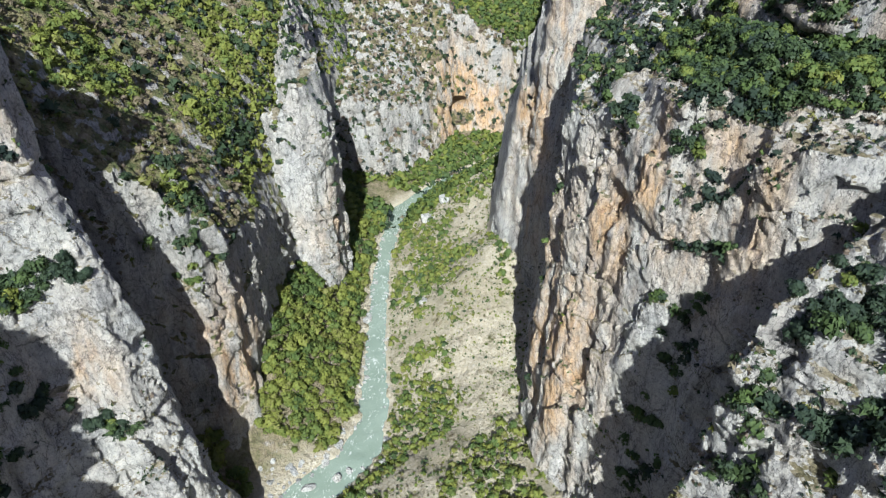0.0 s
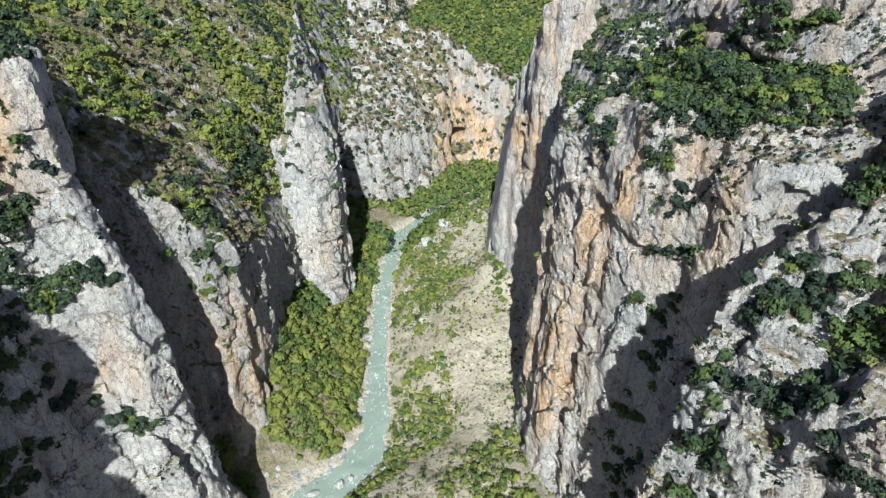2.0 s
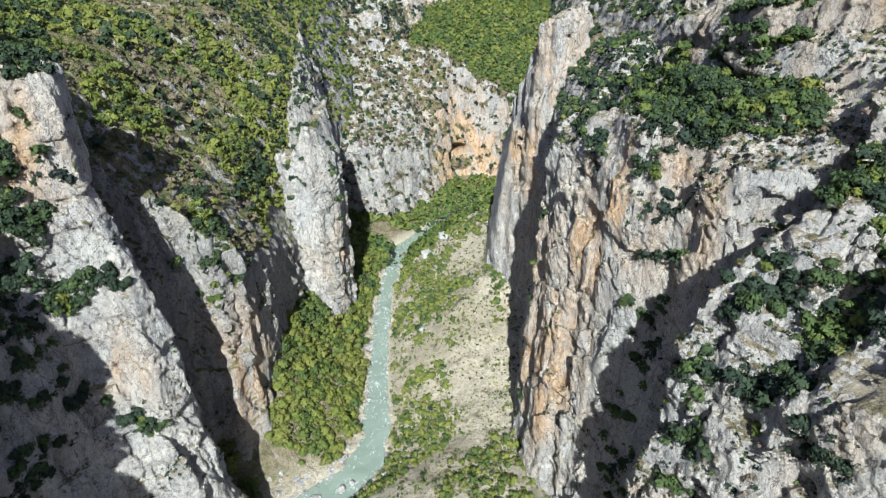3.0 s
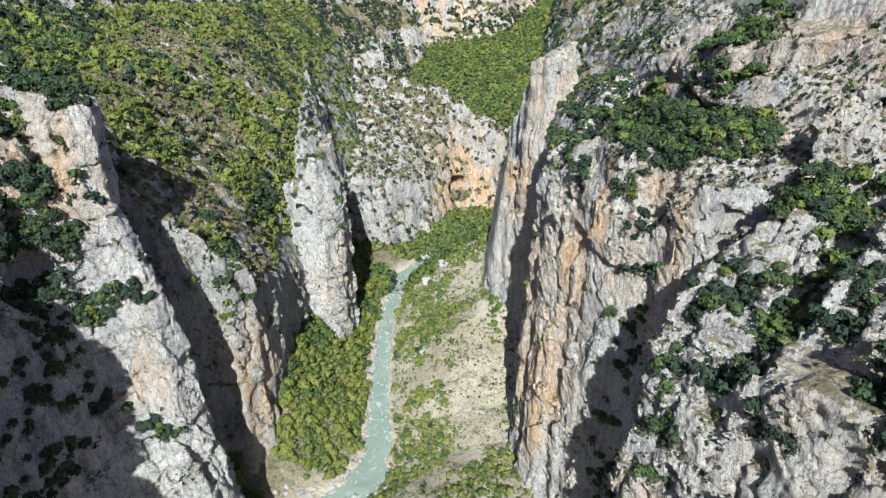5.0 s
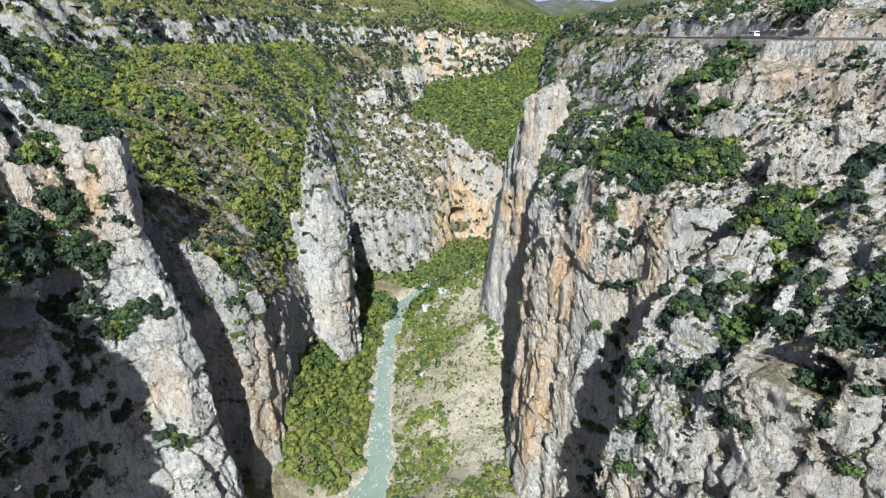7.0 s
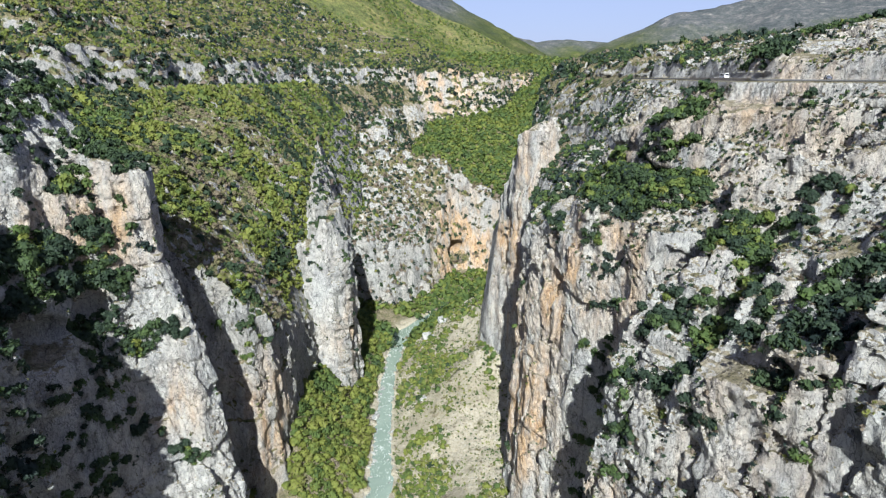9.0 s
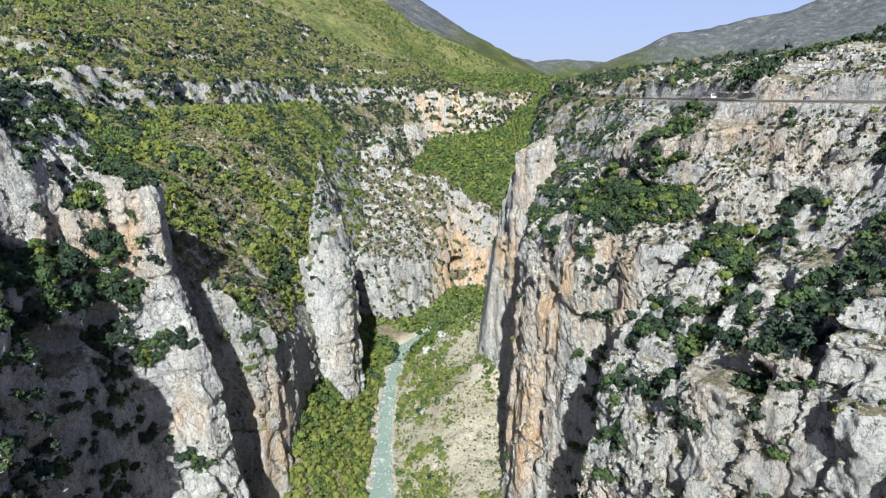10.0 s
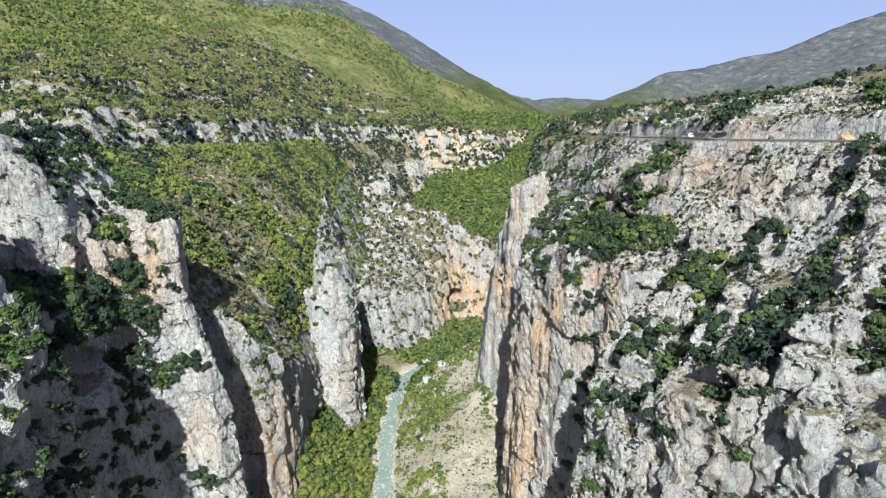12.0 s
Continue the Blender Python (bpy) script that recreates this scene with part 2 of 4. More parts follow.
def plan_layers(x, y):
    """Per mass: ground-plan distance (with flutes and gullies worked into it) and top height."""
    warp = 2.6 * vnoise(x, y, x * 0, 34, 1.0) + 2.6 * vnoise(x, y, x * 0, 13, 2.0) + 1.4 * vnoise(x, y, x * 0, 5.5, 2.5)
    lump = 4.0 * vnoise(x, y, x * 0, 40, 4.0) + 2.2 * vnoise(x, y, x * 0, 15, 5.0) + 1.2 * vnoise(x, y, x * 0, 6, 6.0)
    out = []
    for name, m in MASSES.items():
        d = inside(x, y, m["poly"])
        if name in ("upland", "apron"):
            d = d + 10 * vnoise(x, y, x * 0, 42, 84.0) + 9 * vnoise(x, y, x * 0, 95, 87.0)
            d = d - 1.5 * np.maximum(-32 - d, 0)
        top = m["top"](x, y, d)
        road = (np.abs(top - 260) < 1.5) & (x > 60)
        out.append((name, (d + warp).astype(np.float32), (top + np.where(road, 0, lump * m["rough"] * 0.8)).astype(np.float32), m))
    wall = {n: d for n, d, top, m in out}
    ridges = [(n, (crest(x, y, line, s) + (0.7 if clip == "near_right" else 1.0 if n == "spine_ridge" else 1.6) * lump).astype(np.float32),
               wall[clip] if clip in wall else clip + 0.6 * warp - beside(x, y, line)) for n, (s, clip, line) in CRESTS.items()]
    return out, ridges


def surface(x, y):
    """Height of the land from above."""
    masses, ridges = plan_layers(x, y)
    h = floor_height(x, y)
    for n, d, top, m in masses:
        h = np.maximum(h, np.minimum(top, m["z"] + d / m["batter"]))
    for n, r, edge in ridges:
        m = MASSES.get(CRESTS[n][1], RIB)
        h = np.maximum(h, np.minimum(r, m["z"] + edge / m["batter"]))
    for n, (s, line) in PEAKS.items():
        far = 90 * fbm2(x, y, 520, 5, 8.0) * np.clip((y - 1200) / 1500, 0, 1)
        h = np.maximum(h, crest(x, y, line, s) + 0.5 * far)
    return h


LAYERED = np.array([0.3] + [{"upland": 1.3, "middle_cliff": 1.4, "apron": 0.8, "hill": 0.5, "basin": 0.3, "near_right": 1.3, "right_wall": 0.7, "tier": 1.6}.get(n, 0.9) for n in MASSES]
                   + [{"far_ridge": 0.2}.get(n, 0.9) for n in CRESTS], np.float32)


RUGGED = np.array([0.25] + [{"hill": 0.7, "tower": 0.62, "needle": 0.5, "needle_slab": 0.35, "spine": 0.55, "tier": 0.7, "near_right": 0.8, "right_wall": 0.62, "tower_foot": 0.6, "basin": 0.3, "upland": 0.75, "far_wall": 0.8, "apron": 0.3}.get(n, 1.0) for n in MASSES] + [1.0] * len(CRESTS), np.float32)


FLUTED = np.array([1.0] + [{"right_wall": 0.5, "spine": 0.4, "tower": 0.5, "tower_foot": 0.7, "tier": 0.5, "needle_slab": 0.5}.get(n, 1.0) for n in MASSES] + [1.0] * len(CRESTS), np.float32)


def carve(x0, x1, y0, y1, z0, z1, step):
    """A closed skin round the land inside a box: vertices, quads and the mass that each vertex belongs to."""
    xs, ys, zs = np.arange(x0, x1 + step, step), np.arange(y0, y1 + step, step), np.arange(z0, z1 + step, step)
    gx, gy = np.meshgrid(xs, ys, indexing="ij")
    masses, ridges = plan_layers(gx, gy)
    base = floor_height(gx, gy).astype(np.float32)
    f = np.empty((len(xs), len(ys), len(zs)), np.float32)
    own = np.zeros(f.shape, np.int8)
    for k, z in enumerate(zs):
        v = (base - z) * 0.75
        who = np.zeros(v.shape, np.int8)
        for i, (n, d, top, m) in enumerate(masses):
            w = np.minimum((top - z) * 0.75, d + (m["z"] - z) * m["batter"])
            better = w > v
            v = np.where(better, w, v)
            who[better] = i + 1
        for i, (n, r, edge) in enumerate(ridges):
            w = (r - z) * 0.45
            m = MASSES.get(CRESTS[n][1], RIB)
            w = np.minimum(w, edge + (m["z"] - z) * m["batter"] + 1.5)
            better = w > v
            v = np.where(better, w, v)
            who[better] = len(masses) + 1 + i
        f[:, :, k], own[:, :, k] = v, who
    band = np.nonzero(np.abs(f) < 7)
    for part in np.array_split(np.arange(len(band[0])), 1 + len(band[0]) // 1500000):
        i, j, k = band[0][part], band[1][part], band[2][part]
        x, y, z = xs[i].astype(np.float32), ys[j].astype(np.float32), zs[k].astype(np.float32)
        bend = 2.5 * vnoise(x, y, z, 30, 15)
        a = 0.42 - np.abs(vnoise(x, y, z * 0.35, 13, 11))
        b = 0.42 - np.abs(vnoise(x, y, z * 0.45, 6.2, 12))
        c = 0.42 - np.abs(vnoise(x, y, z * 0.7, 3.1, 18))
        crack = np.abs(vnoise(x, y, z * 0.22, 8.5, 16))
        g = FLUTED[own[i, j, k]] * (2.6 * a + 0.8 * b + 1.0 - 3.0 * np.exp(-(crack / 0.10) ** 2)) + 0.3 * c + 1.4 * vnoise(x, y, z * 0.4, 11, 19) + 2.0 * blocks(x, y, z, 10.0, 37.0) + 0.9 * blocks(x, y, z, 4.8, 31.0) + 0.45 * blocks(x, y, z, 2.3, 33.0)
        if step < 1.5:
            g = g + 0.5 * (0.42 - np.abs(vnoise(x, y, z * 0.8, 1.7, 22))) + 0.3 * blocks(x, y, z, 1.5, 35.0)
        beds = vnoise(x * 0.10, y * 0.10, z + bend, 3.2, 14)
        joint = np.abs(vnoise(x * 0.10, y * 0.10, z + 2 * bend, 11, 17))
        # tilted slabs with sharp edges
        slab = (0.60 * x + 0.62 * y + 0.42 * z + 5.0 * vnoise(x, y, z, 24, 24) + 1.6 * vnoise(x, y, z, 7, 27)) / 10.5
        slab = slab - np.floor(slab)
        chip = (0.35 * x - 0.75 * y + 0.55 * z + 2.6 * vnoise(x, y, z, 11, 25)) / 3.9
        chip = chip - np.floor(chip)
        broken = np.clip(0.55 + 1.3 * vnoise(x, y, z, 21, 26), 0, 1)
        g = g + broken * (4.6 * (slab - 0.5) + 1.2 * (chip - 0.5))
        layered = LAYERED[own[i, j, k]]
        g = g + layered * (1.2 * beds - 2.0 * np.exp(-(joint / 0.12) ** 2))
        soft = RUGGED[own[i, j, k]]
        shelf = x > 70
        f[i, j, k] += g * soft * np.where(shelf & (z > 256.5) & (z < 262.5), np.where(np.abs(z - 260) < 2.4, 0.0, 0.3), 1.0)
    for cx, cy, cz, ra, rb, rc in CAVES:
        hit = [np.nonzero(np.abs(a - c) < r + 4)[0] for a, c, r in ((xs, cx, ra), (ys, cy, rb), (zs, cz, rc))]
        if min(len(h) for h in hit):
            sub = np.ix_(*hit)
            e = np.sqrt(((xs[hit[0]] - cx) / ra)[:, None, None] ** 2 + ((ys[hit[1]] - cy) / rb)[None, :, None] ** 2 + ((zs[hit[2]] - cz) / rc)[None, None, :] ** 2)
            f[sub] = np.minimum(f[sub], (e - 1) * min(ra, rb, rc) + 0.35 * f[sub].clip(-2, 2))
    solid = f > 0
    nx, ny, nz = f.shape
    total = np.zeros((nx - 1, ny - 1, nz - 1), np.int8)
    for a in (0, 1):
        for b in (0, 1):
            for c in (0, 1):
                total += solid[a:nx - 1 + a, b:ny - 1 + b, c:nz - 1 + c]
    ci, cj, ck = np.nonzero((total > 0) & (total < 8))
    index = np.full(total.shape, -1, np.int32)
    index[ci, cj, ck] = np.arange(len(ci))
    acc, cnt = np.zeros((len(ci), 3), np.float32), np.zeros(len(ci), np.float32)
    corners = [(a, b, c) for a in (0, 1) for b in (0, 1) for c in (0, 1)]
    for p in corners:
        for axis in range(3):
            if p[axis] == 0:
                q = list(p)
                q[axis] = 1
                fa, fb = f[ci + p[0], cj + p[1], ck + p[2]], f[ci + q[0], cj + q[1], ck + q[2]]
                cut = (fa > 0) != (fb > 0)
                t = np.where(cut, fa / np.where(cut, fa - fb, 1), 0)
                for e in range(3):
                    acc[:, e] += np.where(cut, p[e] + (t if e == axis else 0), 0)
                cnt += cut
    verts = acc / cnt[:, None] + np.stack([ci, cj, ck], 1)
    verts = verts * step + np.array([xs[0], ys[0], zs[0]])
    quads = []
    for axis in range(3):
        u, v = (axis + 1) % 3, (axis + 2) % 3
        lo, hi = [slice(None)] * 3, [slice(None)] * 3
        lo[axis], hi[axis] = slice(0, -1), slice(1, None)
        for e in (u, v):
            lo[e] = hi[e] = slice(1, -1)
        a, b = solid[tuple(lo)], solid[tuple(hi)]
        e = np.array(np.nonzero(a != b))
        flip = a[tuple(e)]
        e[u] += 1
        e[v] += 1
        ring = []
        for du, dv in ((-1, -1), (0, -1), (0, 0), (-1, 0)):
            c = e.copy()
            c[u] += du
            c[v] += dv
            ring.append(index[tuple(c)])
        ring = np.stack(ring, 1)
        ring[~flip] = ring[~flip][:, ::-1]
        quads.append(ring)
    quads = np.concatenate(quads)
    return verts, quads, own[ci, cj, ck]


def quad_mesh(name, verts, quads):
    mesh = bpy.data.meshes.new(name)
    mesh.vertices.add(len(verts))
    mesh.vertices.foreach_set("co", verts.astype(np.float32).ravel())
    n = quads.shape[1]
    mesh.loops.add(quads.size)
    mesh.loops.foreach_set("vertex_index", quads.astype(np.int32).ravel())
    mesh.polygons.add(len(quads))
    mesh.polygons.foreach_set("loop_start", np.arange(0, quads.size, n, dtype=np.int32))
    mesh.polygons.foreach_set("use_smooth", np.ones(len(quads), bool))
    mesh.update(calc_edges=True)
    return mesh


# ---------------------------------------------------------------- materials
def node_kit(name):
    mat = bpy.data.materials.new(name)
    mat.use_nodes = True
    nt = mat.node_tree
    bsdf = nt.nodes["Principled BSDF"]

    def add(kind, **inputs):
        node = nt.nodes.new(kind)
        for key, value in inputs.items():
            socket = node.inputs[int(key[1:])] if key[0] == "i" and key[1:].isdigit() else node.inputs[key]
            if isinstance(value, bpy.types.NodeSocket):
                nt.links.new(value, socket)
            else:
                socket.default_value = value
        return node

    def ramp(fac, *stops):
        node = nt.nodes.new("ShaderNodeValToRGB")
        el = node.color_ramp.elements
        while len(el) < len(stops):
            el.new(0.5)
        for e, (p, c) in zip(el, stops):
            e.position, e.color = p, (*c, 1) if len(c) == 3 else c
        nt.links.new(fac, node.inputs[0])
        return node.outputs[0]

    def mix(fac, a, b, mode="MIX"):
        node = nt.nodes.new("ShaderNodeMix")
        node.data_type, node.blend_type = "RGBA", mode
        for socket, value in ((node.inputs[0], fac), (node.inputs[6], a), (node.inputs[7], b)):
            if isinstance(value, bpy.types.NodeSocket):
                nt.links.new(value, socket)
            elif isinstance(value, tuple):
                socket.default_value = (*value, 1)
            else:
                socket.default_value = value
        return node.outputs[2]

    def math_(op, a, b=0.0, c=0.0):
        node = nt.nodes.new("ShaderNodeMath")
        node.operation = op
        for socket, value in zip(node.inputs, (a, b, c)):
            if isinstance(value, bpy.types.NodeSocket):
                nt.links.new(value, socket)
            else:
                socket.default_value = value
        return node.outputs[0]

    def noise_(scale, detail=4.0, rough=0.6, stretch=(1, 1, 1)):
        pos = nt.nodes.new("ShaderNodeNewGeometry").outputs["Position"]
        mp = add("ShaderNodeMapping", Vector=pos, Scale=stretch)
        return add("ShaderNodeTexNoise", Vector=mp.outputs[0], Scale=scale, Detail=detail, Roughness=rough).outputs[0]

    return mat, nt, bsdf, add, ramp, mix, math_, noise_


DRY_SOIL = ((0.30, (0.13, 0.125, 0.065)), (0.44, (0.21, 0.185, 0.115)), (0.56, (0.31, 0.275, 0.20)), (0.72, (0.40, 0.365, 0.29)))
SCRUB_SOIL = ((0.30, (0.075, 0.085, 0.030)), (0.44, (0.135, 0.128, 0.060)), (0.56, (0.22, 0.185, 0.12)), (0.72, (0.31, 0.27, 0.21)))
# Raised blue in the turf greens puts a haze veil into the colour.
TURF_SOIL = ((0.30, (0.062, 0.083, 0.036)), (0.44, (0.11, 0.125, 0.052)), (0.56, (0.20, 0.175, 0.095)), (0.70, (0.30, 0.245, 0.175)))


def rock_material(name, soil_share, soils=SCRUB_SOIL, weathered=1.0):
    """Grey-white limestone with ochre staining, lichen, cracks and relief shade in its colour, dark water streaks, and
    soil with dry grass where it lies flat.
    """
    mat, nt, bsdf, add, ramp, mix, math_, noise_ = node_kit(name)
    pos = nt.nodes.new("ShaderNodeNewGeometry").outputs["Position"]
    shift = add("ShaderNodeTexNoise", Vector=pos, Scale=0.35, Detail=6.0, Roughness=0.7)
    moved = nt.nodes.new("ShaderNodeVectorMath")
    moved.operation = "MULTIPLY_ADD"
    nt.links.new(shift.outputs[1], moved.inputs[0])
    moved.inputs[1].default_value = (5, 5, 5)
    nt.links.new(pos, moved.inputs[2])
    grey = ramp(noise_(0.06, 8, 0.68), (0.26, (0.20, 0.207, 0.22)), (0.36, (0.335, 0.343, 0.355)), (0.46, (0.44, 0.445, 0.45)), (0.62, (0.505, 0.505, 0.495)), (0.76, (0.51, 0.485, 0.45)))
    # Dark noise, pits and crack lines put relief shade into the colour.
    fine = ramp(noise_(0.7, 8, 0.78, (1, 1, 0.7)), (0.33, (0.52, 0.53, 0.55)), (0.42, (0.84, 0.845, 0.86)), (0.50, (1.0, 1.0, 1.0)), (0.64, (1.14, 1.13, 1.11)))
    pit_shade = ramp(noise_(2.3, 4, 0.72, (1, 1, 0.8)), (0.35, (0.66, 0.67, 0.69)), (0.44, (0.95, 0.95, 0.96)), (0.52, (1, 1, 1)), (0.64, (1.12, 1.11, 1.09)))
    fine = mix(1.0, fine, pit_shade, "MULTIPLY")
    for scale, stretch, width in ((0.13, (1, 1, 0.3), 0.022),):
        crack = add("ShaderNodeTexVoronoi", Vector=add("ShaderNodeMapping", Vector=moved.outputs[0], Scale=stretch).outputs[0], Scale=scale)
        crack.feature = "DISTANCE_TO_EDGE"
        fine = mix(1.0, fine, ramp(crack.outputs["Distance"], (0.0, (0.42, 0.42, 0.43)), (width, (1, 1, 1))), "MULTIPLY")
    for scale, stretch, width, depth in ((0.09, (1, 1, 0.45), 0.008, 0.32), (0.33, (1, 1, 0.7), 0.010, 0.5)):
        vein = math_("ABSOLUTE", math_("SUBTRACT", noise_(scale, 5, 0.62, stretch), 0.5))
        fine = mix(1.0, fine, ramp(vein, (0.0, (depth, depth, depth * 1.05)), (width, (1, 1, 1))), "MULTIPLY")
    col = mix(1.0, grey, fine, "MULTIPLY")
    col = mix(1.0, col, (weathered, weathered, weathered * 0.95), "MULTIPLY")
    streak = ramp(noise_(0.28, 5, 0.6, (1, 1, 0.12)), (0.5, (0, 0, 0)), (0.68, (1, 1, 1)))
    col = mix(math_("MULTIPLY", streak, 0.3), col, (0.15, 0.15, 0.155))
    warm = add("ShaderNodeAttribute")
    warm.attribute_name = "warm"
    patch = ramp(noise_(0.075, 5, 0.6, (1, 1, 0.35)), (0.40, (0, 0, 0)), (0.62, (1, 1, 1)))
    amount = math_("MINIMUM", math_("MULTIPLY", math_("ADD", patch, 0.12), warm.outputs["Fac"]), 0.86)
    tint = ramp(noise_(0.35, 4, 0.6, (1, 1, 0.3)), (0.3, (0.34, 0.20, 0.12)), (0.42, (0.52, 0.33, 0.16)), (0.55, (0.54, 0.39, 0.25)), (0.70, (0.50, 0.39, 0.33)))
    col = mix(amount, col, mix(1.0, tint, fine, "MULTIPLY"))
    # thin soil, dead grass and low herbs on the flat spots
    normal = nt.nodes.new("ShaderNodeNewGeometry").outputs["Normal"]
    up = add("ShaderNodeSeparateXYZ", Vector=normal).outputs[2]
    flat = math_("ADD", up, math_("MULTIPLY", math_("SUBTRACT", noise_(0.22, 6, 0.65), 0.5), 1.1))
    lo = 0.92 - soil_share
    soil_mask = ramp(flat, (lo, (0, 0, 0)), (min(lo + 0.14, 1), (1, 1, 1)))
    soil = ramp(noise_(0.16, 7, 0.7), *soils)
    col = mix(soil_mask, col, mix(1.0, soil, fine, "MULTIPLY"))
    pale = add("ShaderNodeAttribute")
    pale.attribute_name = "gravel"
    shingle = ramp(noise_(0.5, 8, 0.75), (0.3, (0.30, 0.27, 0.18)), (0.5, (0.43, 0.39, 0.30)), (0.7, (0.49, 0.46, 0.40)))
    share = math_("MULTIPLY", pale.outputs["Fac"], ramp(noise_(0.12, 6, 0.7), (0.30, (0, 0, 0)), (0.46, (1, 1, 1))))
    col = mix(share, col, shingle)
    nt.links.new(col, bsdf.inputs["Base Color"])
    bsdf.inputs["Roughness"].default_value = 0.95
    bsdf.inputs["Specular IOR Level"].default_value = 0.1
    h = math_("MULTIPLY", noise_(0.6, 9, 0.75, (1, 1, 0.7)), 1.1)
    for scale, stretch, lift in ((0.34, (1, 1, 0.55), 0.55), (1.1, (1, 1, 0.8), 0.22)):
        block = add("ShaderNodeTexVoronoi", Vector=add("ShaderNodeMapping", Vector=moved.outputs[0], Scale=stretch).outputs[0], Scale=scale)
        h = math_("ADD", h, math_("MULTIPLY", add("ShaderNodeSeparateColor", Color=block.outputs["Color"]).outputs[0], lift))
    bump = add("ShaderNodeBump", Strength=1.0, Distance=2.4, Height=h)
    nt.links.new(bump.outputs[0], bsdf.inputs["Normal"])
    return mat


ROCK = rock_material("limestone", 0.27, DRY_SOIL)
TURF = rock_material("turf_and_rock", 0.55, TURF_SOIL, 0.78)
BANDS = rock_material("weathered_limestone", 0.3, DRY_SOIL, 0.82)
SLOPE = rock_material("scree_and_soil", 0.58, SCRUB_SOIL, 0.85)
STONE = rock_material("river_stone", -0.08)


def mountain_material(name, bare, low):
    """Bare grey scree and rock above, leafless scrub and grass below."""
    mat, nt, bsdf, add, ramp, mix, math_, noise_ = node_kit(name)
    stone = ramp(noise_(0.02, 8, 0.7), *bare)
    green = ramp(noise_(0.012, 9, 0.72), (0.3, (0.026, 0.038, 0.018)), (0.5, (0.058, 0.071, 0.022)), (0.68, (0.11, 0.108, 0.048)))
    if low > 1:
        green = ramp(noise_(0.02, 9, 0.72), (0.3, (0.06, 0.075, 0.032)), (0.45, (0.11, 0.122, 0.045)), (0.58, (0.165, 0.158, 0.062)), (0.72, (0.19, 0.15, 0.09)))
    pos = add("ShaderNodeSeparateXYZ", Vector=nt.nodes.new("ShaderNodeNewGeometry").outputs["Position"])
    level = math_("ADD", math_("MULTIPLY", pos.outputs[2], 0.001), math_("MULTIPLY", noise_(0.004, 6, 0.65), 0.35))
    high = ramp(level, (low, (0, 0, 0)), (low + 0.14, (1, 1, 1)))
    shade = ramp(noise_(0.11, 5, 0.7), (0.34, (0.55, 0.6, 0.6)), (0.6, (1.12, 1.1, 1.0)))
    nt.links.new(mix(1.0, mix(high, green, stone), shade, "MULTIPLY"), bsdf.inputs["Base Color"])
    bsdf.inputs["Roughness"].default_value = 0.95
    bsdf.inputs["Specular IOR Level"].default_value = 0.1
    bump = add("ShaderNodeBump", Strength=1.0, Distance=18.0, Height=noise_(0.03, 9, 0.7))
    nt.links.new(bump.outputs[0], bsdf.inputs["Normal"])
    return mat


def road_material():
    mat, nt, bsdf, add, ramp, mix, math_, noise_ = node_kit("asphalt")
    nt.links.new(ramp(noise_(1.5, 5, 0.7), (0.3, (0.10, 0.10, 0.10)), (0.7, (0.17, 0.165, 0.16))), bsdf.inputs["Base Color"])
    bsdf.inputs["Roughness"].default_value = 0.9
    return mat


def plain_material(name, colour, rough=0.5, metal=0.0):
    mat, nt, bsdf, add, ramp, mix, math_, noise_ = node_kit(name)
    dark = tuple(c * 0.8 for c in colour)
    nt.links.new(ramp(noise_(1.2, 4, 0.6), (0.35, dark), (0.65, colour)), bsdf.inputs["Base Color"])
    bsdf.inputs["Roughness"].default_value, bsdf.inputs["Metallic"].default_value = rough, metal
    return mat


MEADOW = mountain_material("upland_scrub_ground", ((0.3, (0.07, 0.08, 0.03)), (0.6, (0.15, 0.14, 0.05))), 3.0)
# Bluish greys put the haze of distance into the bare slope colour.
MOUNTAIN = mountain_material("mountain", ((0.3, (0.04, 0.048, 0.054)), (0.5, (0.075, 0.08, 0.086)), (0.60, (0.115, 0.112, 0.115)), (0.70, (0.22, 0.205, 0.20))), 0.54)
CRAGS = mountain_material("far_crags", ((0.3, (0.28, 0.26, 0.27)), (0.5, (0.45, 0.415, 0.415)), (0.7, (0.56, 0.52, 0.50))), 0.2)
ASPHALT = road_material()
WALL_STONE = plain_material("parapet_stone", (0.30, 0.27, 0.225), 0.95)

# ---------------------------------------------------------------- land
STAINS = [(49, 218, 92, 40, 1.25), (64, 172, 182, 20, 1.1), (75, 155, 186, 22, 1.0), (58, 190, 165, 22, 0.9), (85, 135, 190, 16, 0.6), (51, 342, 150, 20, 1.7), (62, 320, 195, 26, 0.9), (52, 340, 95, 24, 0.8), (16, 665, 52, 42, 2.2), (48, 682, 52, 34, 1.4), (-98, 235, 66, 26, 1.0),
          (-143, 166, 200, 24, 0.8), (-76, 378, 66, 24, 0.7), (-152, 140, 205, 14, 0.8), (60, 100, 120, 16, 0.6), (-120, 163, 118, 12, 0.8),
          (-110, 740, 160, 26, 1.0), (140, 1020, 240, 90, 1.1), (0, 915, 250, 80, 0.9), (110, 170, 218, 14, 0.6), (128, 150, 240, 60, 0.5), (98, 205, 218, 40, 0.45), (90, 60, 170, 40, 0.35)]


def warmth(v):
    w = np.full(len(v), 0.10, np.float32)
    for x, y, z, r, a in STAINS:
        d2 = (v[:, 0] - x) ** 2 + (v[:, 1] - y) ** 2 + ((v[:, 2] - z) * 0.7) ** 2
        w = np.maximum(w, a * np.exp(-d2 / (r * r)))
    return w


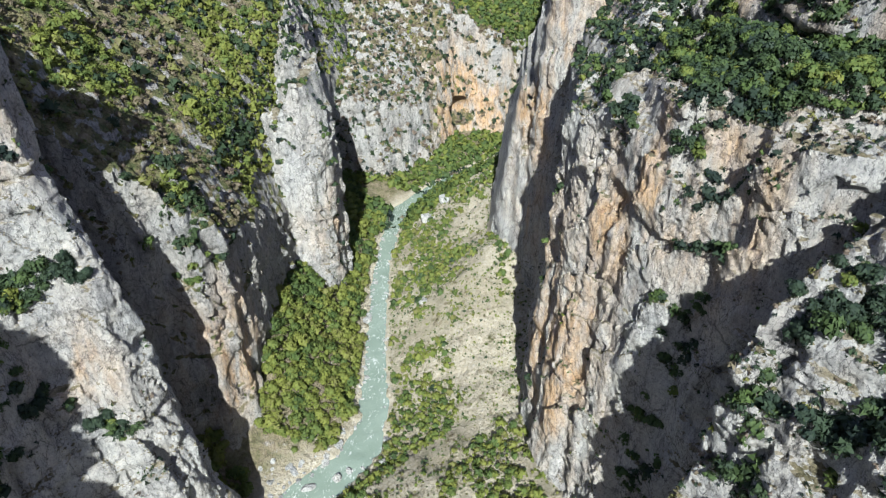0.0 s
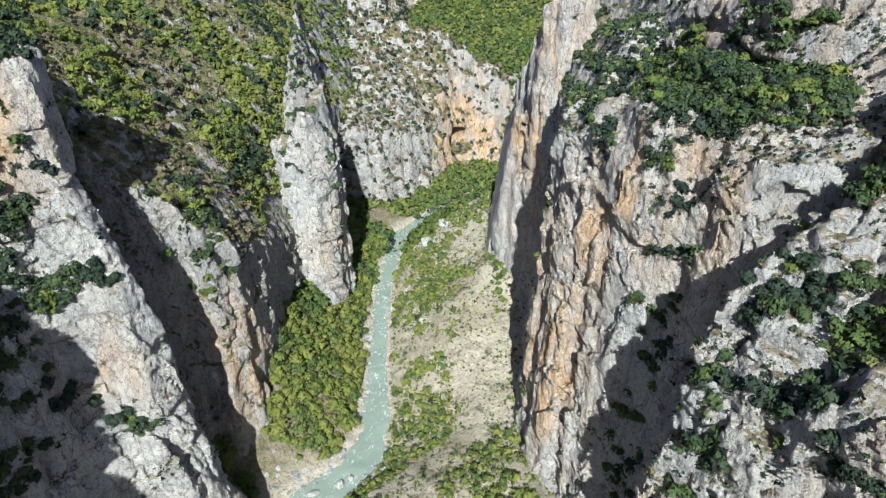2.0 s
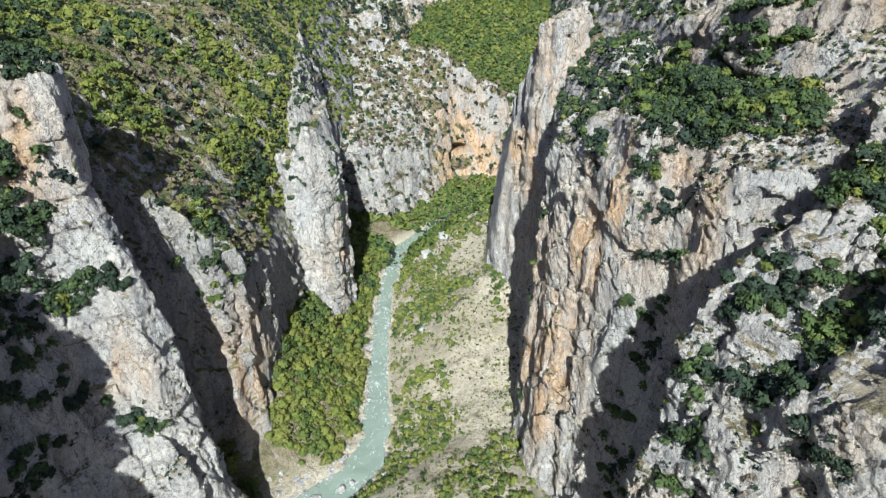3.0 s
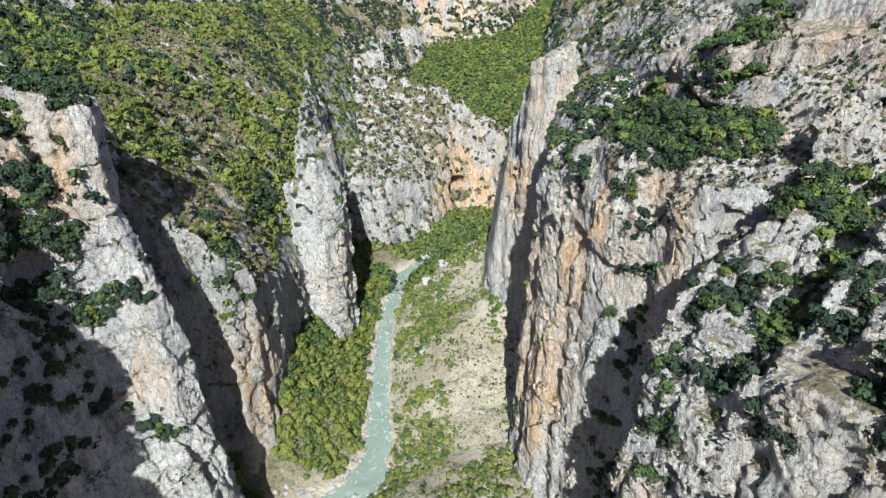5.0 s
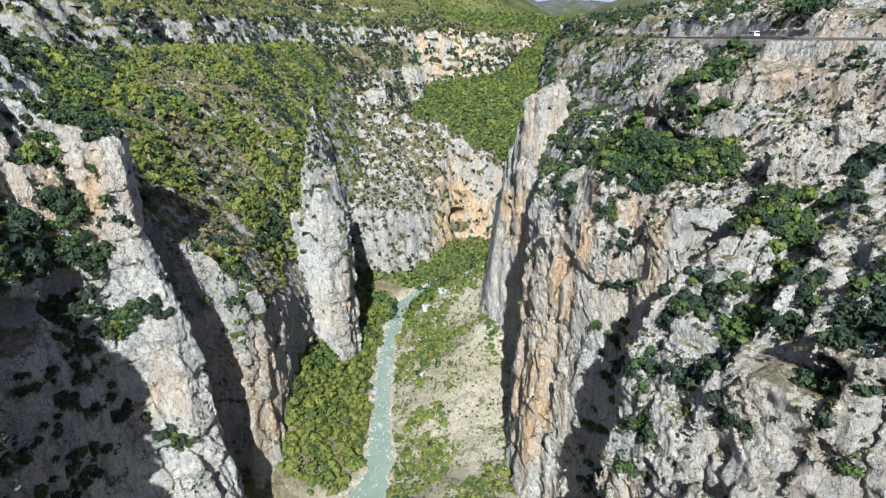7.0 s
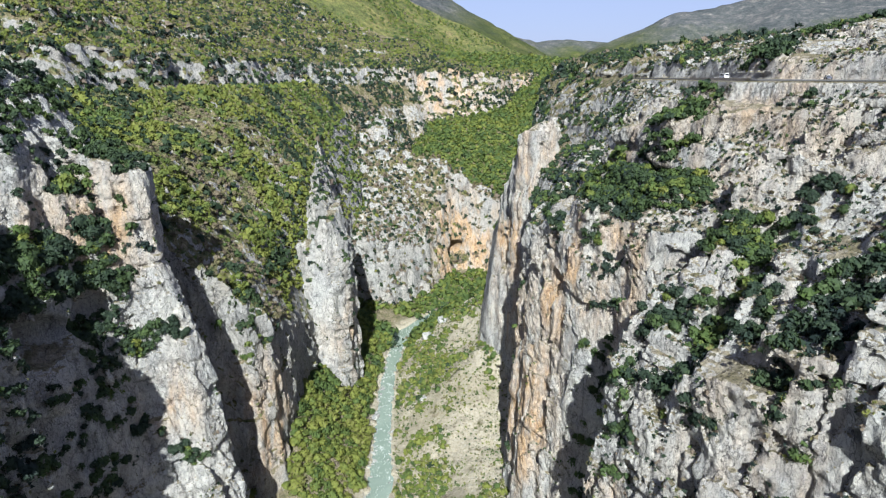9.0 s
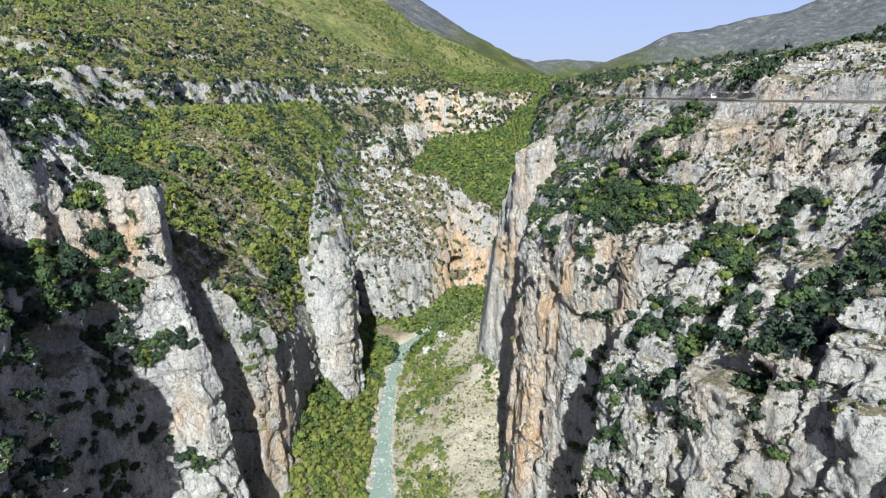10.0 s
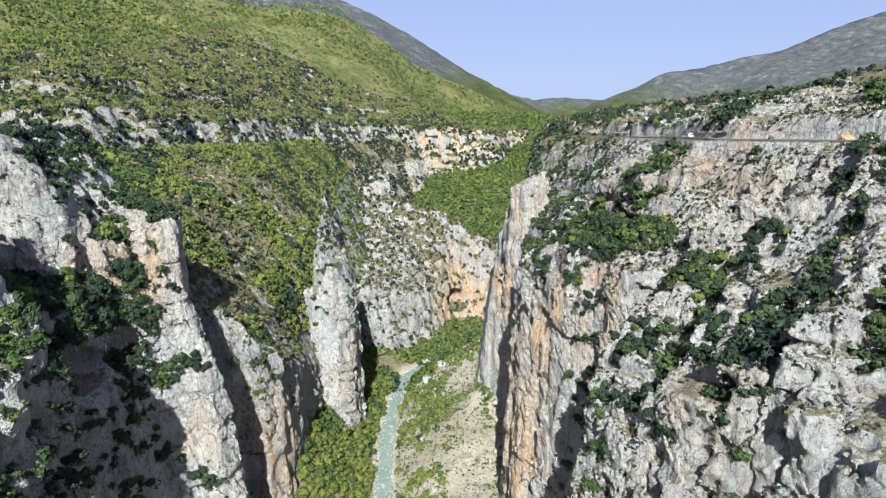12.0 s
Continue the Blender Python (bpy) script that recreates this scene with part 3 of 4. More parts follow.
def gravel(v):
    """Where shingle and bare stones lie: beside the water and on the scree of the right bank."""
    x, y = v[:, 0], v[:, 1]
    off = x - river_x(y)
    away = np.abs(off) - river_half(y)
    g = np.clip(1.25 - away / np.where(off < 0, np.where(y < 250, 20, 11), 9), 0, 1)
    scree = np.where(off > 0, 0.95, 0.12) * np.clip(0.95 + 0.9 * vnoise(x, y, x * 0, 26, 41), 0.65, 1)
    return np.where(v[:, 2] < 95, np.maximum(g, scree), 0).astype(np.float32)


LAND_NAMES = ["gorge_floor"] + list(MASSES) + list(CRESTS)
LAND_TAGS = {
    "gorge_floor": ("ground", "stony gorge floor with dry scrub beside the river", "ground"),
    "hill": ("hillside", "steep scrub-covered hillside above a grey limestone cliff", "hillside"),
    "tower": ("rock_tower", "pale sunlit limestone tower with a vertical face", "cliff"),
    "tower_foot": ("cliff_foot", "steep grey limestone buttress below the tower", "cliff"),
    "ledge": ("cliff_ledge", "shaded limestone cliff with a ledge of bushes", "cliff"),
    "spine": ("rock_spine", "bare pale limestone buttress above the river", "cliff"),
    "right_wall": ("cliff_wall", "huge grey limestone wall stained orange and ochre", "cliff"),
    "tier": ("cliff_tier", "stratified pale limestone cliff tier with dark cracks", "cliff"),
    "needle": ("rock_needle", "tall limestone needle with ochre streaks", "cliff"),
    "needle_slab": ("rock_slab", "smooth grey limestone slab leaning on the needle", "cliff"),
    "right_back": ("terrace_slope", "rocky scrub slope running along the gorge rim", "hillside"),
    "apron": ("scrub_slope", "steep dark scrub slope below the upper cliff band", "hillside"),
    "near_right": ("terraced_cliff", "broken limestone terraces with dark oak bushes", "cliff"),
    "far_wall": ("far_cliff", "pinkish limestone wall with a shallow cave", "cliff"),
    "upland": ("plateau", "green plateau above a long pale cliff band", "hillside"),
    "middle_cliff": ("cliff_band", "pale broken limestone cliff among dark bushes", "cliff"),
    "spine_ridge": ("rock_rib", "narrow bare limestone rib climbing the hillside", "cliff"),
    "far_ridge": ("scrub_ridge", "rocky ridge with grey scrub and pinnacles", "hillside"),
    "rib_upper": ("rock_rib", "pale limestone rib between dark bushes", "cliff"),
    "rib_near": ("rock_rib", "pale overhanging limestone rib with bushes", "cliff"),
    "rib_middle": ("rock_rib", "low limestone rib between dark bushes", "cliff"),
    "basin": ("wooded_slope", "densely wooded green slope under pale cliffs", "hillside"),
}
SOFT_LAND = {"gorge_floor", "hill", "right_back", "far_ridge", "basin", "apron", "upland"}


def pieces(quads, count):
    """A number for each vertex that is shared by all that it is joined to."""
    tag = np.arange(count)
    while True:
        low = tag[quads].min(1)
        new_tag = tag.copy()
        for k in range(4):
            np.minimum.at(new_tag, quads[:, k], low)
        new_tag = new_tag[new_tag]
        if (new_tag == tag).all():
            return tag
        tag = new_tag


def settle(quads, owner, count):
    """Gives small scraps of one mass to the mass around them; loose scraps become -1."""
    small = np.zeros(len(quads), bool)
    for k in np.unique(owner):
        f = np.nonzero(owner == k)[0]
        tag = pieces(quads[f], count)[quads[f, 0]]
        size = np.bincount(tag, minlength=count)[tag]
        small[f[size < 700]] = True
    owner = np.where(small, -1, owner)
    for _ in range(60):
        at = np.full(count, -1)
        good = owner >= 0
        for k in range(4):
            at[quads[good, k]] = owner[good]
        todo = np.nonzero(~good)[0]
        owner[todo] = at[quads[todo]].max(1)
    return owner


skins = []
FINE = [(46, 187, 18, 232, 22, 300, 0.95), (-206, -88, 96, 262, 40, 268, 0.95)]
BOXES = FINE + [(-214, 186, -12, 472, -4, 300, 1.7), (-425, -211, 60, 474, 100, 500, 2.5), (-425, 330, 469, 1110, -2, 500, 3.1)]
for n, box in enumerate(BOXES):
    verts, quads, own = carve(*box)
    whole = quad_mesh("land", verts, quads)
    normals = np.empty(len(verts) * 3, np.float32)
    whole.vertices.foreach_get("normal", normals)
    bpy.data.meshes.remove(whole)
    inner = np.zeros(len(verts), bool)
    if n == 2:
        for x0, x1, y0, y1, z0, z1, _ in FINE:
            lo, hi = np.array((x0, y0, z0)) + 2.5, np.array((x1, y1, z1)) - 2.5
            inner |= ((verts > lo) & (verts < hi)).all(1)
    quads = quads[~inner[quads].all(1)]
    skins.append((verts[~inner], normals.reshape(-1, 3)[~inner], own[~inner], box[-1]))
    face_own = settle(quads, own[quads[:, 0]].astype(np.int32), len(verts))
    for i, key in enumerate(LAND_NAMES):
        q = quads[face_own == i]
        if len(q) < 40:
            continue
        used, inv = np.unique(q, return_inverse=True)
        name, label, category = LAND_TAGS[key]
        mesh = quad_mesh(name, verts[used], inv.reshape(q.shape))
        attr = mesh.attributes.new("warm", "FLOAT", "POINT")
        attr.data.foreach_set("value", warmth(verts[used]))
        if key == "gorge_floor":
            attr = mesh.attributes.new("gravel", "FLOAT", "POINT")
            attr.data.foreach_set("value", gravel(verts[used]))
        mesh.materials.append(TURF if key in ("upland", "hill", "basin") else SLOPE if key in SOFT_LAND else BANDS if key in ("far_wall", "middle_cliff", "spine_ridge", "tier") else ROCK)
        if key not in SOFT_LAND:
            mesh.polygons.foreach_set("use_smooth", np.zeros(len(q), bool))
        tagged(new(name, mesh), label, category, kind="structure")

# the wider country round the gorge
gx = np.concatenate([np.arange(-6000, -900, 110), np.arange(-900, -425, 12), np.arange(-425, 360, 9), np.arange(360, 900, 12), np.arange(900, 2400, 40), np.arange(2400, 6000, 120)]).astype(np.float64)
gy = np.concatenate([np.arange(-2500, -700, 110), np.arange(-700, -12, 14), np.arange(-12, 1110, 9), np.arange(1110, 1900, 22), np.arange(1900, 4950, 45)]).astype(np.float64)
X, Y = np.meshgrid(gx, gy, indexing="ij")
Z = surface(X, Y)
Z = Z + np.where(Y > 1110, 6 * fbm2(X, Y, 90, 3, 9.0), 0)
for x0, x1, y0, y1, *_ in BOXES[2:]:
    Z = Z - np.where((X > x0 + 2) & (X < x1 - 2) & (Y > y0 + 2) & (Y < y1 - 2), 3.0, 0.0)
idx = np.arange(X.size).reshape(X.shape)
q = np.stack([idx[:-1, :-1], idx[1:, :-1], idx[1:, 1:], idx[:-1, 1:]], -1).reshape(-1, 4)
drop = np.zeros(len(q), bool)
for x0, x1, y0, y1, *_ in BOXES[2:]:
    qx, qy = X.ravel()[q], Y.ravel()[q]
    drop |= (qx.min(1) > x0 + 2) & (qx.max(1) < x1 - 2) & (qy.min(1) > y0 + 2) & (qy.max(1) < y1 - 2)
q = q[~drop]
used, inv = np.unique(q, return_inverse=True)
wide_v = np.stack([X.ravel(), Y.ravel(), Z.ravel()], 1)[used]
mesh = quad_mesh("ground", wide_v, inv.reshape(q.shape))
attr = mesh.attributes.new("warm", "FLOAT", "POINT")
attr.data.foreach_set("value", warmth(wide_v))
mesh.materials.append(SLOPE)
mesh.materials.append(MOUNTAIN)
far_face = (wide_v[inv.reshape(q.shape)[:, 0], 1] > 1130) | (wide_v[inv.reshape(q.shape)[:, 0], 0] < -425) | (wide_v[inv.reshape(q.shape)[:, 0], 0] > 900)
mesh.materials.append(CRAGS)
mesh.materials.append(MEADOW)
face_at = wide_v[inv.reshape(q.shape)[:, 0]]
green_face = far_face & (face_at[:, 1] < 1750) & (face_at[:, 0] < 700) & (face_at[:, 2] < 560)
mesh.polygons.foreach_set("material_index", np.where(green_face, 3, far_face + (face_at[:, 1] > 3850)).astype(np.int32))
tagged(new("ground", mesh), "wide upland of scrub and bare grey mountains", "landscape", kind="structure")

# ---------------------------------------------------------------- river
def water_material():
    mat, nt, bsdf, add, ramp, mix, math_, noise_ = node_kit("silty_water")
    col = ramp(noise_(0.05, 4, 0.6), (0.3, (0.125, 0.165, 0.130)), (0.7, (0.175, 0.22, 0.18)))
    foam = math_("MULTIPLY", ramp(noise_(0.11, 3, 0.6), (0.44, (0, 0, 0)), (0.58, (1, 1, 1))),
                 ramp(noise_(0.75, 6, 0.75, (1.0, 0.45, 1)), (0.54, (0, 0, 0)), (0.66, (1, 1, 1))))
    col = mix(foam, col, (0.50, 0.52, 0.51))
    nt.links.new(col, bsdf.inputs["Base Color"])
    nt.links.new(math_("ADD", math_("MULTIPLY", foam, 0.5), 0.22), bsdf.inputs["Roughness"])
    h = math_("ADD", noise_(0.7, 5, 0.65), math_("MULTIPLY", foam, 0.4))
    bump = add("ShaderNodeBump", Strength=0.5, Distance=0.35, Height=h)
    nt.links.new(bump.outputs[0], bsdf.inputs["Normal"])
    return mat


ry = np.arange(-690, 760, 2.0)
across = np.linspace(-1, 1, 17)
RX = river_x(ry)[:, None] + across[None] * (river_half(ry)[:, None] + 1.2) + 0 * ry[:, None]
RY = ry[:, None] + 0 * across[None]
RZ = river_z(RY) + 0.16 * vnoise(RX, RY, RX * 0, 5, 20) + 0.12 * vnoise(RX, RY, RX * 0, 2.2, 21) + 0.15
idx = np.arange(RX.size).reshape(RX.shape)
q = np.stack([idx[:-1, :-1], idx[:-1, 1:], idx[1:, 1:], idx[1:, :-1]], -1).reshape(-1, 4)
mesh = quad_mesh("river", np.stack([RX.ravel(), RY.ravel(), RZ.ravel()], 1), q)
mesh.materials.append(water_material())
tagged(new("river", mesh), "milky turquoise river with small white rapids", "river", kind="structure")


# ---------------------------------------------------------------- foliage
def leaf_material():
    mat, nt, bsdf, add, ramp, mix, math_, noise_ = node_kit("foliage")
    tone = add("ShaderNodeAttribute")
    tone.attribute_name = "tone"
    island = nt.nodes.new("ShaderNodeNewGeometry").outputs["Random Per Island"]
    t = math_("ADD", tone.outputs["Fac"], math_("MULTIPLY", math_("SUBTRACT", island, 0.5), 0.10))
    col = ramp(t, (0.05, (0.021, 0.035, 0.031)), (0.25, (0.036, 0.059, 0.033)), (0.5, (0.078, 0.122, 0.036)), (0.72, (0.188, 0.212, 0.046)),
               (0.86, (0.15, 0.135, 0.075)), (1.0, (0.20, 0.16, 0.128)))
    nt.links.new(col, bsdf.inputs["Base Color"])
    bsdf.inputs["Roughness"].default_value = 0.7
    bsdf.inputs["Specular IOR Level"].default_value = 0.25
    glow = add("ShaderNodeBsdfTranslucent", Color=col)
    both = nt.nodes.new("ShaderNodeMixShader")
    both.inputs[0].default_value = 0.45
    nt.links.new(bsdf.outputs[0], both.inputs[1])
    nt.links.new(glow.outputs[0], both.inputs[2])
    nt.links.new(both.outputs[0], nt.nodes["Material Output"].inputs["Surface"])
    return mat


def bark_material():
    mat, nt, bsdf, add, ramp, mix, math_, noise_ = node_kit("bark")
    nt.links.new(ramp(noise_(3.0, 5, 0.7, (1, 1, 0.3)), (0.3, (0.07, 0.055, 0.04)), (0.7, (0.17, 0.14, 0.11))), bsdf.inputs["Base Color"])
    bsdf.inputs["Roughness"].default_value = 0.9
    return mat


LEAF, BARK = leaf_material(), bark_material()


def crown_shape(rs, lobes, cards, size, tall=1.0):
    """Leaf sprays on the skins of uneven lobes, about 1 m in radius with the foot at the origin: corners and the way they face."""
    a, d = rs.rand(lobes) * 6.283, np.sqrt(rs.rand(lobes)) * 0.62
    c = np.stack([d * np.cos(a), d * np.sin(a), (0.35 + 0.55 * rs.rand(lobes) * (1 - 0.5 * d)) * tall], 1)
    c[0] = (0, 0, 0.62 * tall)
    r = 0.26 + 0.20 * rs.rand(lobes)
    r[0] = 0.5
    which = np.where(rs.rand(cards) < 0.25, 0, rs.randint(0, lobes, cards))
    n = rs.randn(cards, 3)
    n[:, 2] = np.where(rs.rand(cards) < 0.7, np.abs(n[:, 2]), n[:, 2])
    n /= np.linalg.norm(n, axis=1)[:, None]
    p = c[which] + n * (r[which] * (0.80 + 0.32 * rs.rand(cards)))[:, None]
    p[:, 2] = np.maximum(p[:, 2], 0.02)
    face = n + 0.45 * rs.randn(cards, 3)
    face /= np.linalg.norm(face, axis=1)[:, None]
    u = np.cross(face, rs.randn(cards, 3))
    u /= np.linalg.norm(u, axis=1)[:, None]
    v = np.cross(face, u)
    s = size * (0.6 + 0.8 * rs.rand(cards))[:, None]
    k = 0.7 + 0.8 * rs.rand(cards, 3, 1)
    quad = np.stack([p - u * s * k[:, 0] - v * s * 0.5, p + u * s * k[:, 1] - v * s * 0.5, p + v * s * k[:, 2]], 1)
    turn = 0.8 * n + 0.35 * face
    turn /= np.linalg.norm(turn, axis=1)[:, None]
    return np.concatenate([quad.reshape(-1, 3), np.repeat(turn, 3, 0)], 1)


SHAPES = {
    "speck": [crown_shape(np.random.RandomState(30 + i), 4, 11, 0.62) for i in range(6)],
    "tree": [crown_shape(np.random.RandomState(40 + i), 11, 460, 0.125, 1.15) for i in range(5)],
    "bush": [crown_shape(np.random.RandomState(60 + i), 9, 210, 0.135) for i in range(6)],
    "mid": [crown_shape(np.random.RandomState(70 + i), 8, 80, 0.20) for i in range(6)],
    "small": [crown_shape(np.random.RandomState(80 + i), 4, 28, 0.34) for i in range(6)],
    "far": [crown_shape(np.random.RandomState(90 + i), 5, 20, 0.46) for i in range(6)],
    "tuft": [crown_shape(np.random.RandomState(95 + i), 4, 11, 0.43) for i in range(6)],
}


def crown_mesh(name, corners, tones):
    mesh = quad_mesh(name, corners[:, :3], np.arange(len(corners)).reshape(-1, 3))
    attr = mesh.attributes.new("tone", "FLOAT", "POINT")
    attr.data.foreach_set("value", tones.astype(np.float32))
    attr = mesh.attributes.new("custom_normal", "FLOAT_VECTOR", "POINT")
    attr.data.foreach_set("vector", np.ascontiguousarray(corners[:, 3:6], np.float32).ravel())
    mesh.materials.append(LEAF)
    return mesh


def grove(name, label, category, kind_of, pos, radius, tone, rs):
    """Plants that nobody could count, joined into one mesh."""
    if not len(pos):
        return
    shapes = SHAPES[kind_of]
    pick = rs.randint(0, len(shapes), len(pos))
    vs, ts = [], []
    for i, shape in enumerate(shapes):
        m = pick == i
        if not m.any():
            continue
        a = rs.rand(m.sum()) * 6.283
        ca, sa, r = np.cos(a)[:, None], np.sin(a)[:, None], radius[m][:, None]
        tall = r * (0.85 + 0.4 * rs.rand(m.sum()))[:, None]
        x = (shape[None, :, 0] * ca - shape[None, :, 1] * sa) * r + pos[m][:, None, 0]
        y = (shape[None, :, 0] * sa + shape[None, :, 1] * ca) * r + pos[m][:, None, 1]
        z = shape[None, :, 2] * tall + pos[m][:, None, 2] - 0.15 * r
        nx, ny = shape[None, :, 3] * ca - shape[None, :, 4] * sa, shape[None, :, 3] * sa + shape[None, :, 4] * ca
        vs.append(np.stack([x, y, z, nx, ny, shape[None, :, 5] + 0 * nx], -1).reshape(-1, 6))
        ts.append(np.repeat(tone[m], shape.shape[0]))
    tagged(new(name, crown_mesh(name, np.concatenate(vs), np.concatenate(ts))), label, category, kind="stuff")


def spread(pos, keep, cell, rs):
    """One plant at most per cell, picked from the points that are kept."""
    i = np.nonzero(keep)[0]
    i = i[rs.permutation(len(i))]
    key = np.floor(pos[i] / cell).astype(np.int64)
    key = (key[:, 0] * 73856093) ^ (key[:, 1] * 19349663) ^ (key[:, 2] * 83492791)
    return i[np.unique(key, return_index=True)[1]]


rs = np.random.RandomState(5)
V, N, OWN = (np.concatenate([s[k] for s in skins[:3]]) for k in range(3))
x, y, z = V[:, 0], V[:, 1], V[:, 2]
up = N[:, 2]
cover = fbm2(x, y, 28, 4, 31.0)
mottle = vnoise(x, y, z, 9, 33.0)
land = np.array(LAND_NAMES)[OWN]
dr = x - river_x(y) - river_half(y)
dl = -(x - river_x(y)) - river_half(y)

# ---------------------------------------------------------------- single trees on the near terraces
TRUNKS = []
for k in range(3):
    bm = bmesh.new()
    rk = random.Random(k)
    rows = []
    for j in range(5):
        h = j / 4
        r = 0.075 * (1 - 0.6 * h)
        ox, oy = 0.05 * math.sin(2.1 * h + k), 0.06 * math.sin(1.7 * h + 2 * k)
        rows.append([bm.verts.new((ox + r * math.cos(a * 1.0472), oy + r * math.sin(a * 1.0472), h * 0.75 - 0.12)) for a in range(6)])
    for lo, hi in zip(rows, rows[1:]):
        for a in range(6):
            bm.faces.new((lo[a], lo[(a + 1) % 6], hi[(a + 1) % 6], hi[a]))
    for limb in range(5):
        a, z0 = rk.uniform(0, 6.28), rk.uniform(0.3, 0.6)
        tip = Vector((0.5 * math.cos(a), 0.5 * math.sin(a), z0 + rk.uniform(0.2, 0.4)))
        ring = [bm.verts.new((0.03 * math.cos(b), 0.03 * math.sin(b), z0 + 0.02 * math.sin(b + a))) for b in (0, 2.1, 4.2)]
        end = bm.verts.new(tip)
        for b in range(3):
            bm.faces.new((ring[b], ring[(b + 1) % 3], end))
    mesh = bpy.data.meshes.new("trunk")
    bm.to_mesh(mesh)
    bm.free()
    mesh.materials.append(BARK)
    TRUNKS.append(mesh)
CROWNS = {}
for tone_name, tone_value in (("dark", 0.19), ("mid", 0.37), ("bright", 0.60)):
    for k, shape in enumerate(SHAPES["tree"]):
        CROWNS[tone_name, k] = crown_mesh("crown", shape, np.full(len(shape), tone_value) + 0.05 * np.sin(np.repeat(np.arange(len(shape) // 3), 3)))
TREE_LABELS = {"dark": "dark evergreen holm oak with a rounded uneven crown", "mid": "green oak bush-tree rooted on a rock ledge",
               "bright": "yellow-green broadleaf tree among dark oaks"}


def leafy(p):
    """Neighbouring plants are of one kind: -1 dark oaks, 1 bright broadleaves."""
    p = np.atleast_2d(p).astype(np.float64)
    w = vnoise(p[:, 0], p[:, 1], p[:, 2], 18, 81.0) + 0.4 * vnoise(p[:, 0], p[:, 1], p[:, 2], 6, 82.0)
    return w if len(w) > 1 else float(w[0])


def single_tree(p, r, tone_name, k):
    root = new("tree")
    root.matrix_basis = Matrix.LocRotScale(Vector(p) - Vector((0, 0, 0.25 * r)), Euler((0, 0, rs.rand() * 6.28)), Vector((r, r, r * (0.9 + 0.4 * rs.rand()))))
    for part_name, mesh in (("trunk", TRUNKS[k % 3]), ("crown", CROWNS[tone_name, k % 5])):
        ob = new(part_name, mesh)
        ob.parent = root
    return tagged(root, TREE_LABELS[tone_name], "tree", "trees on the near terraces")


terrace = np.isin(land, ["tower_foot", "ledge", "near_right", "rib_upper", "rib_near", "rib_middle"])
gully = np.where(land == "near_right", 2.2 * (fins(x, y) - 0.22), np.where(np.isin(land, ["tower_foot", "ledge"]), np.where(up > 0.5, np.where(z > 168, 0.45, 0.2), -0.25), -0.15))
off_road = x - (131.5 - 0.05 * np.clip(y - 255, 0, 120) + 0.42 * np.clip(165 - y, 0, 400))
roadside = (np.abs(off_road + 2) < 9.5) & (z > 249) & (z < 268)
clump = cover + 0.35 * mottle + gully - 9 * roadside
keep = terrace & (up > 0.45) & (z > 100) & (y > 15) & (clump > np.where(x > 0, 0.46, 0.34)) & (np.abs(x) < 170)
i = spread(V, keep, 3.7, rs)
i = i[np.argsort(V[i, 1])]
singles = i[:60]
for n, v in enumerate(singles):
    u = rs.rand()
    single_tree(V[v], 2.0 + 1.9 * rs.rand(), "dark" if u + 0.5 * leafy(V[v]) < 0.5 else "mid" if u + 0.5 * leafy(V[v]) < 0.95 else "bright", n)
rest = i[60:]
keep = (land == "tower_foot") & (up > 0.55) & (z > 172) & (x < -127) & (x > -175) & (y > 102) & (y < 162)
ledge = rs.permutation(spread(V, keep, 3.8, rs))[:170]
grove("ledge_trees", "dark oaks crowding the shaded ledge below the tower", "trees", "bush", V[ledge[60:]], 3.0 + 2.6 * rs.rand(len(ledge[60:])), np.clip(0.28 + 0.2 * leafy(V[ledge[60:]]), 0.05, 0.6), rs)
for n, v in enumerate(ledge[:60]):
    u = leafy(V[v]) + 0.5 * rs.randn()
    single_tree(V[v], 3.4 + 2.8 * rs.rand(), "dark" if u < 0.0 else "mid" if u < 0.35 else "bright", n)
CLUMPS = [(103, 112, 206, 11, 24), (80, 104, 183, 10, 24), (100, 82, 192, 11, 24), (86, 72, 168, 10, 20), (90, 92, 190, 8, 12), (120, 100, 222, 12, 20), (108, 60, 205, 9, 14),
          (-146, 138, 193, 14, 22), (-137, 152, 160, 9, 10), (-118, 172, 150, 8, 8), (-116, 163, 100, 7, 8), (-127, 154, 110, 7, 6)]
for cx, cy, cz, cr, count in CLUMPS:
    close = ((x - cx) ** 2 + (y - cy) ** 2 + (z - cz) ** 2 < cr * cr) & (up > 0.25) & (OWN > 0)
    for n, v in enumerate(rs.permutation(spread(V, close, 2.7, rs))[:count]):
        u = rs.rand() + 0.5 * leafy(V[v])
        single_tree(V[v], 1.9 + 1.7 * rs.rand(), "dark" if u < 0.75 else "mid" if u < 1.1 else "bright", n)
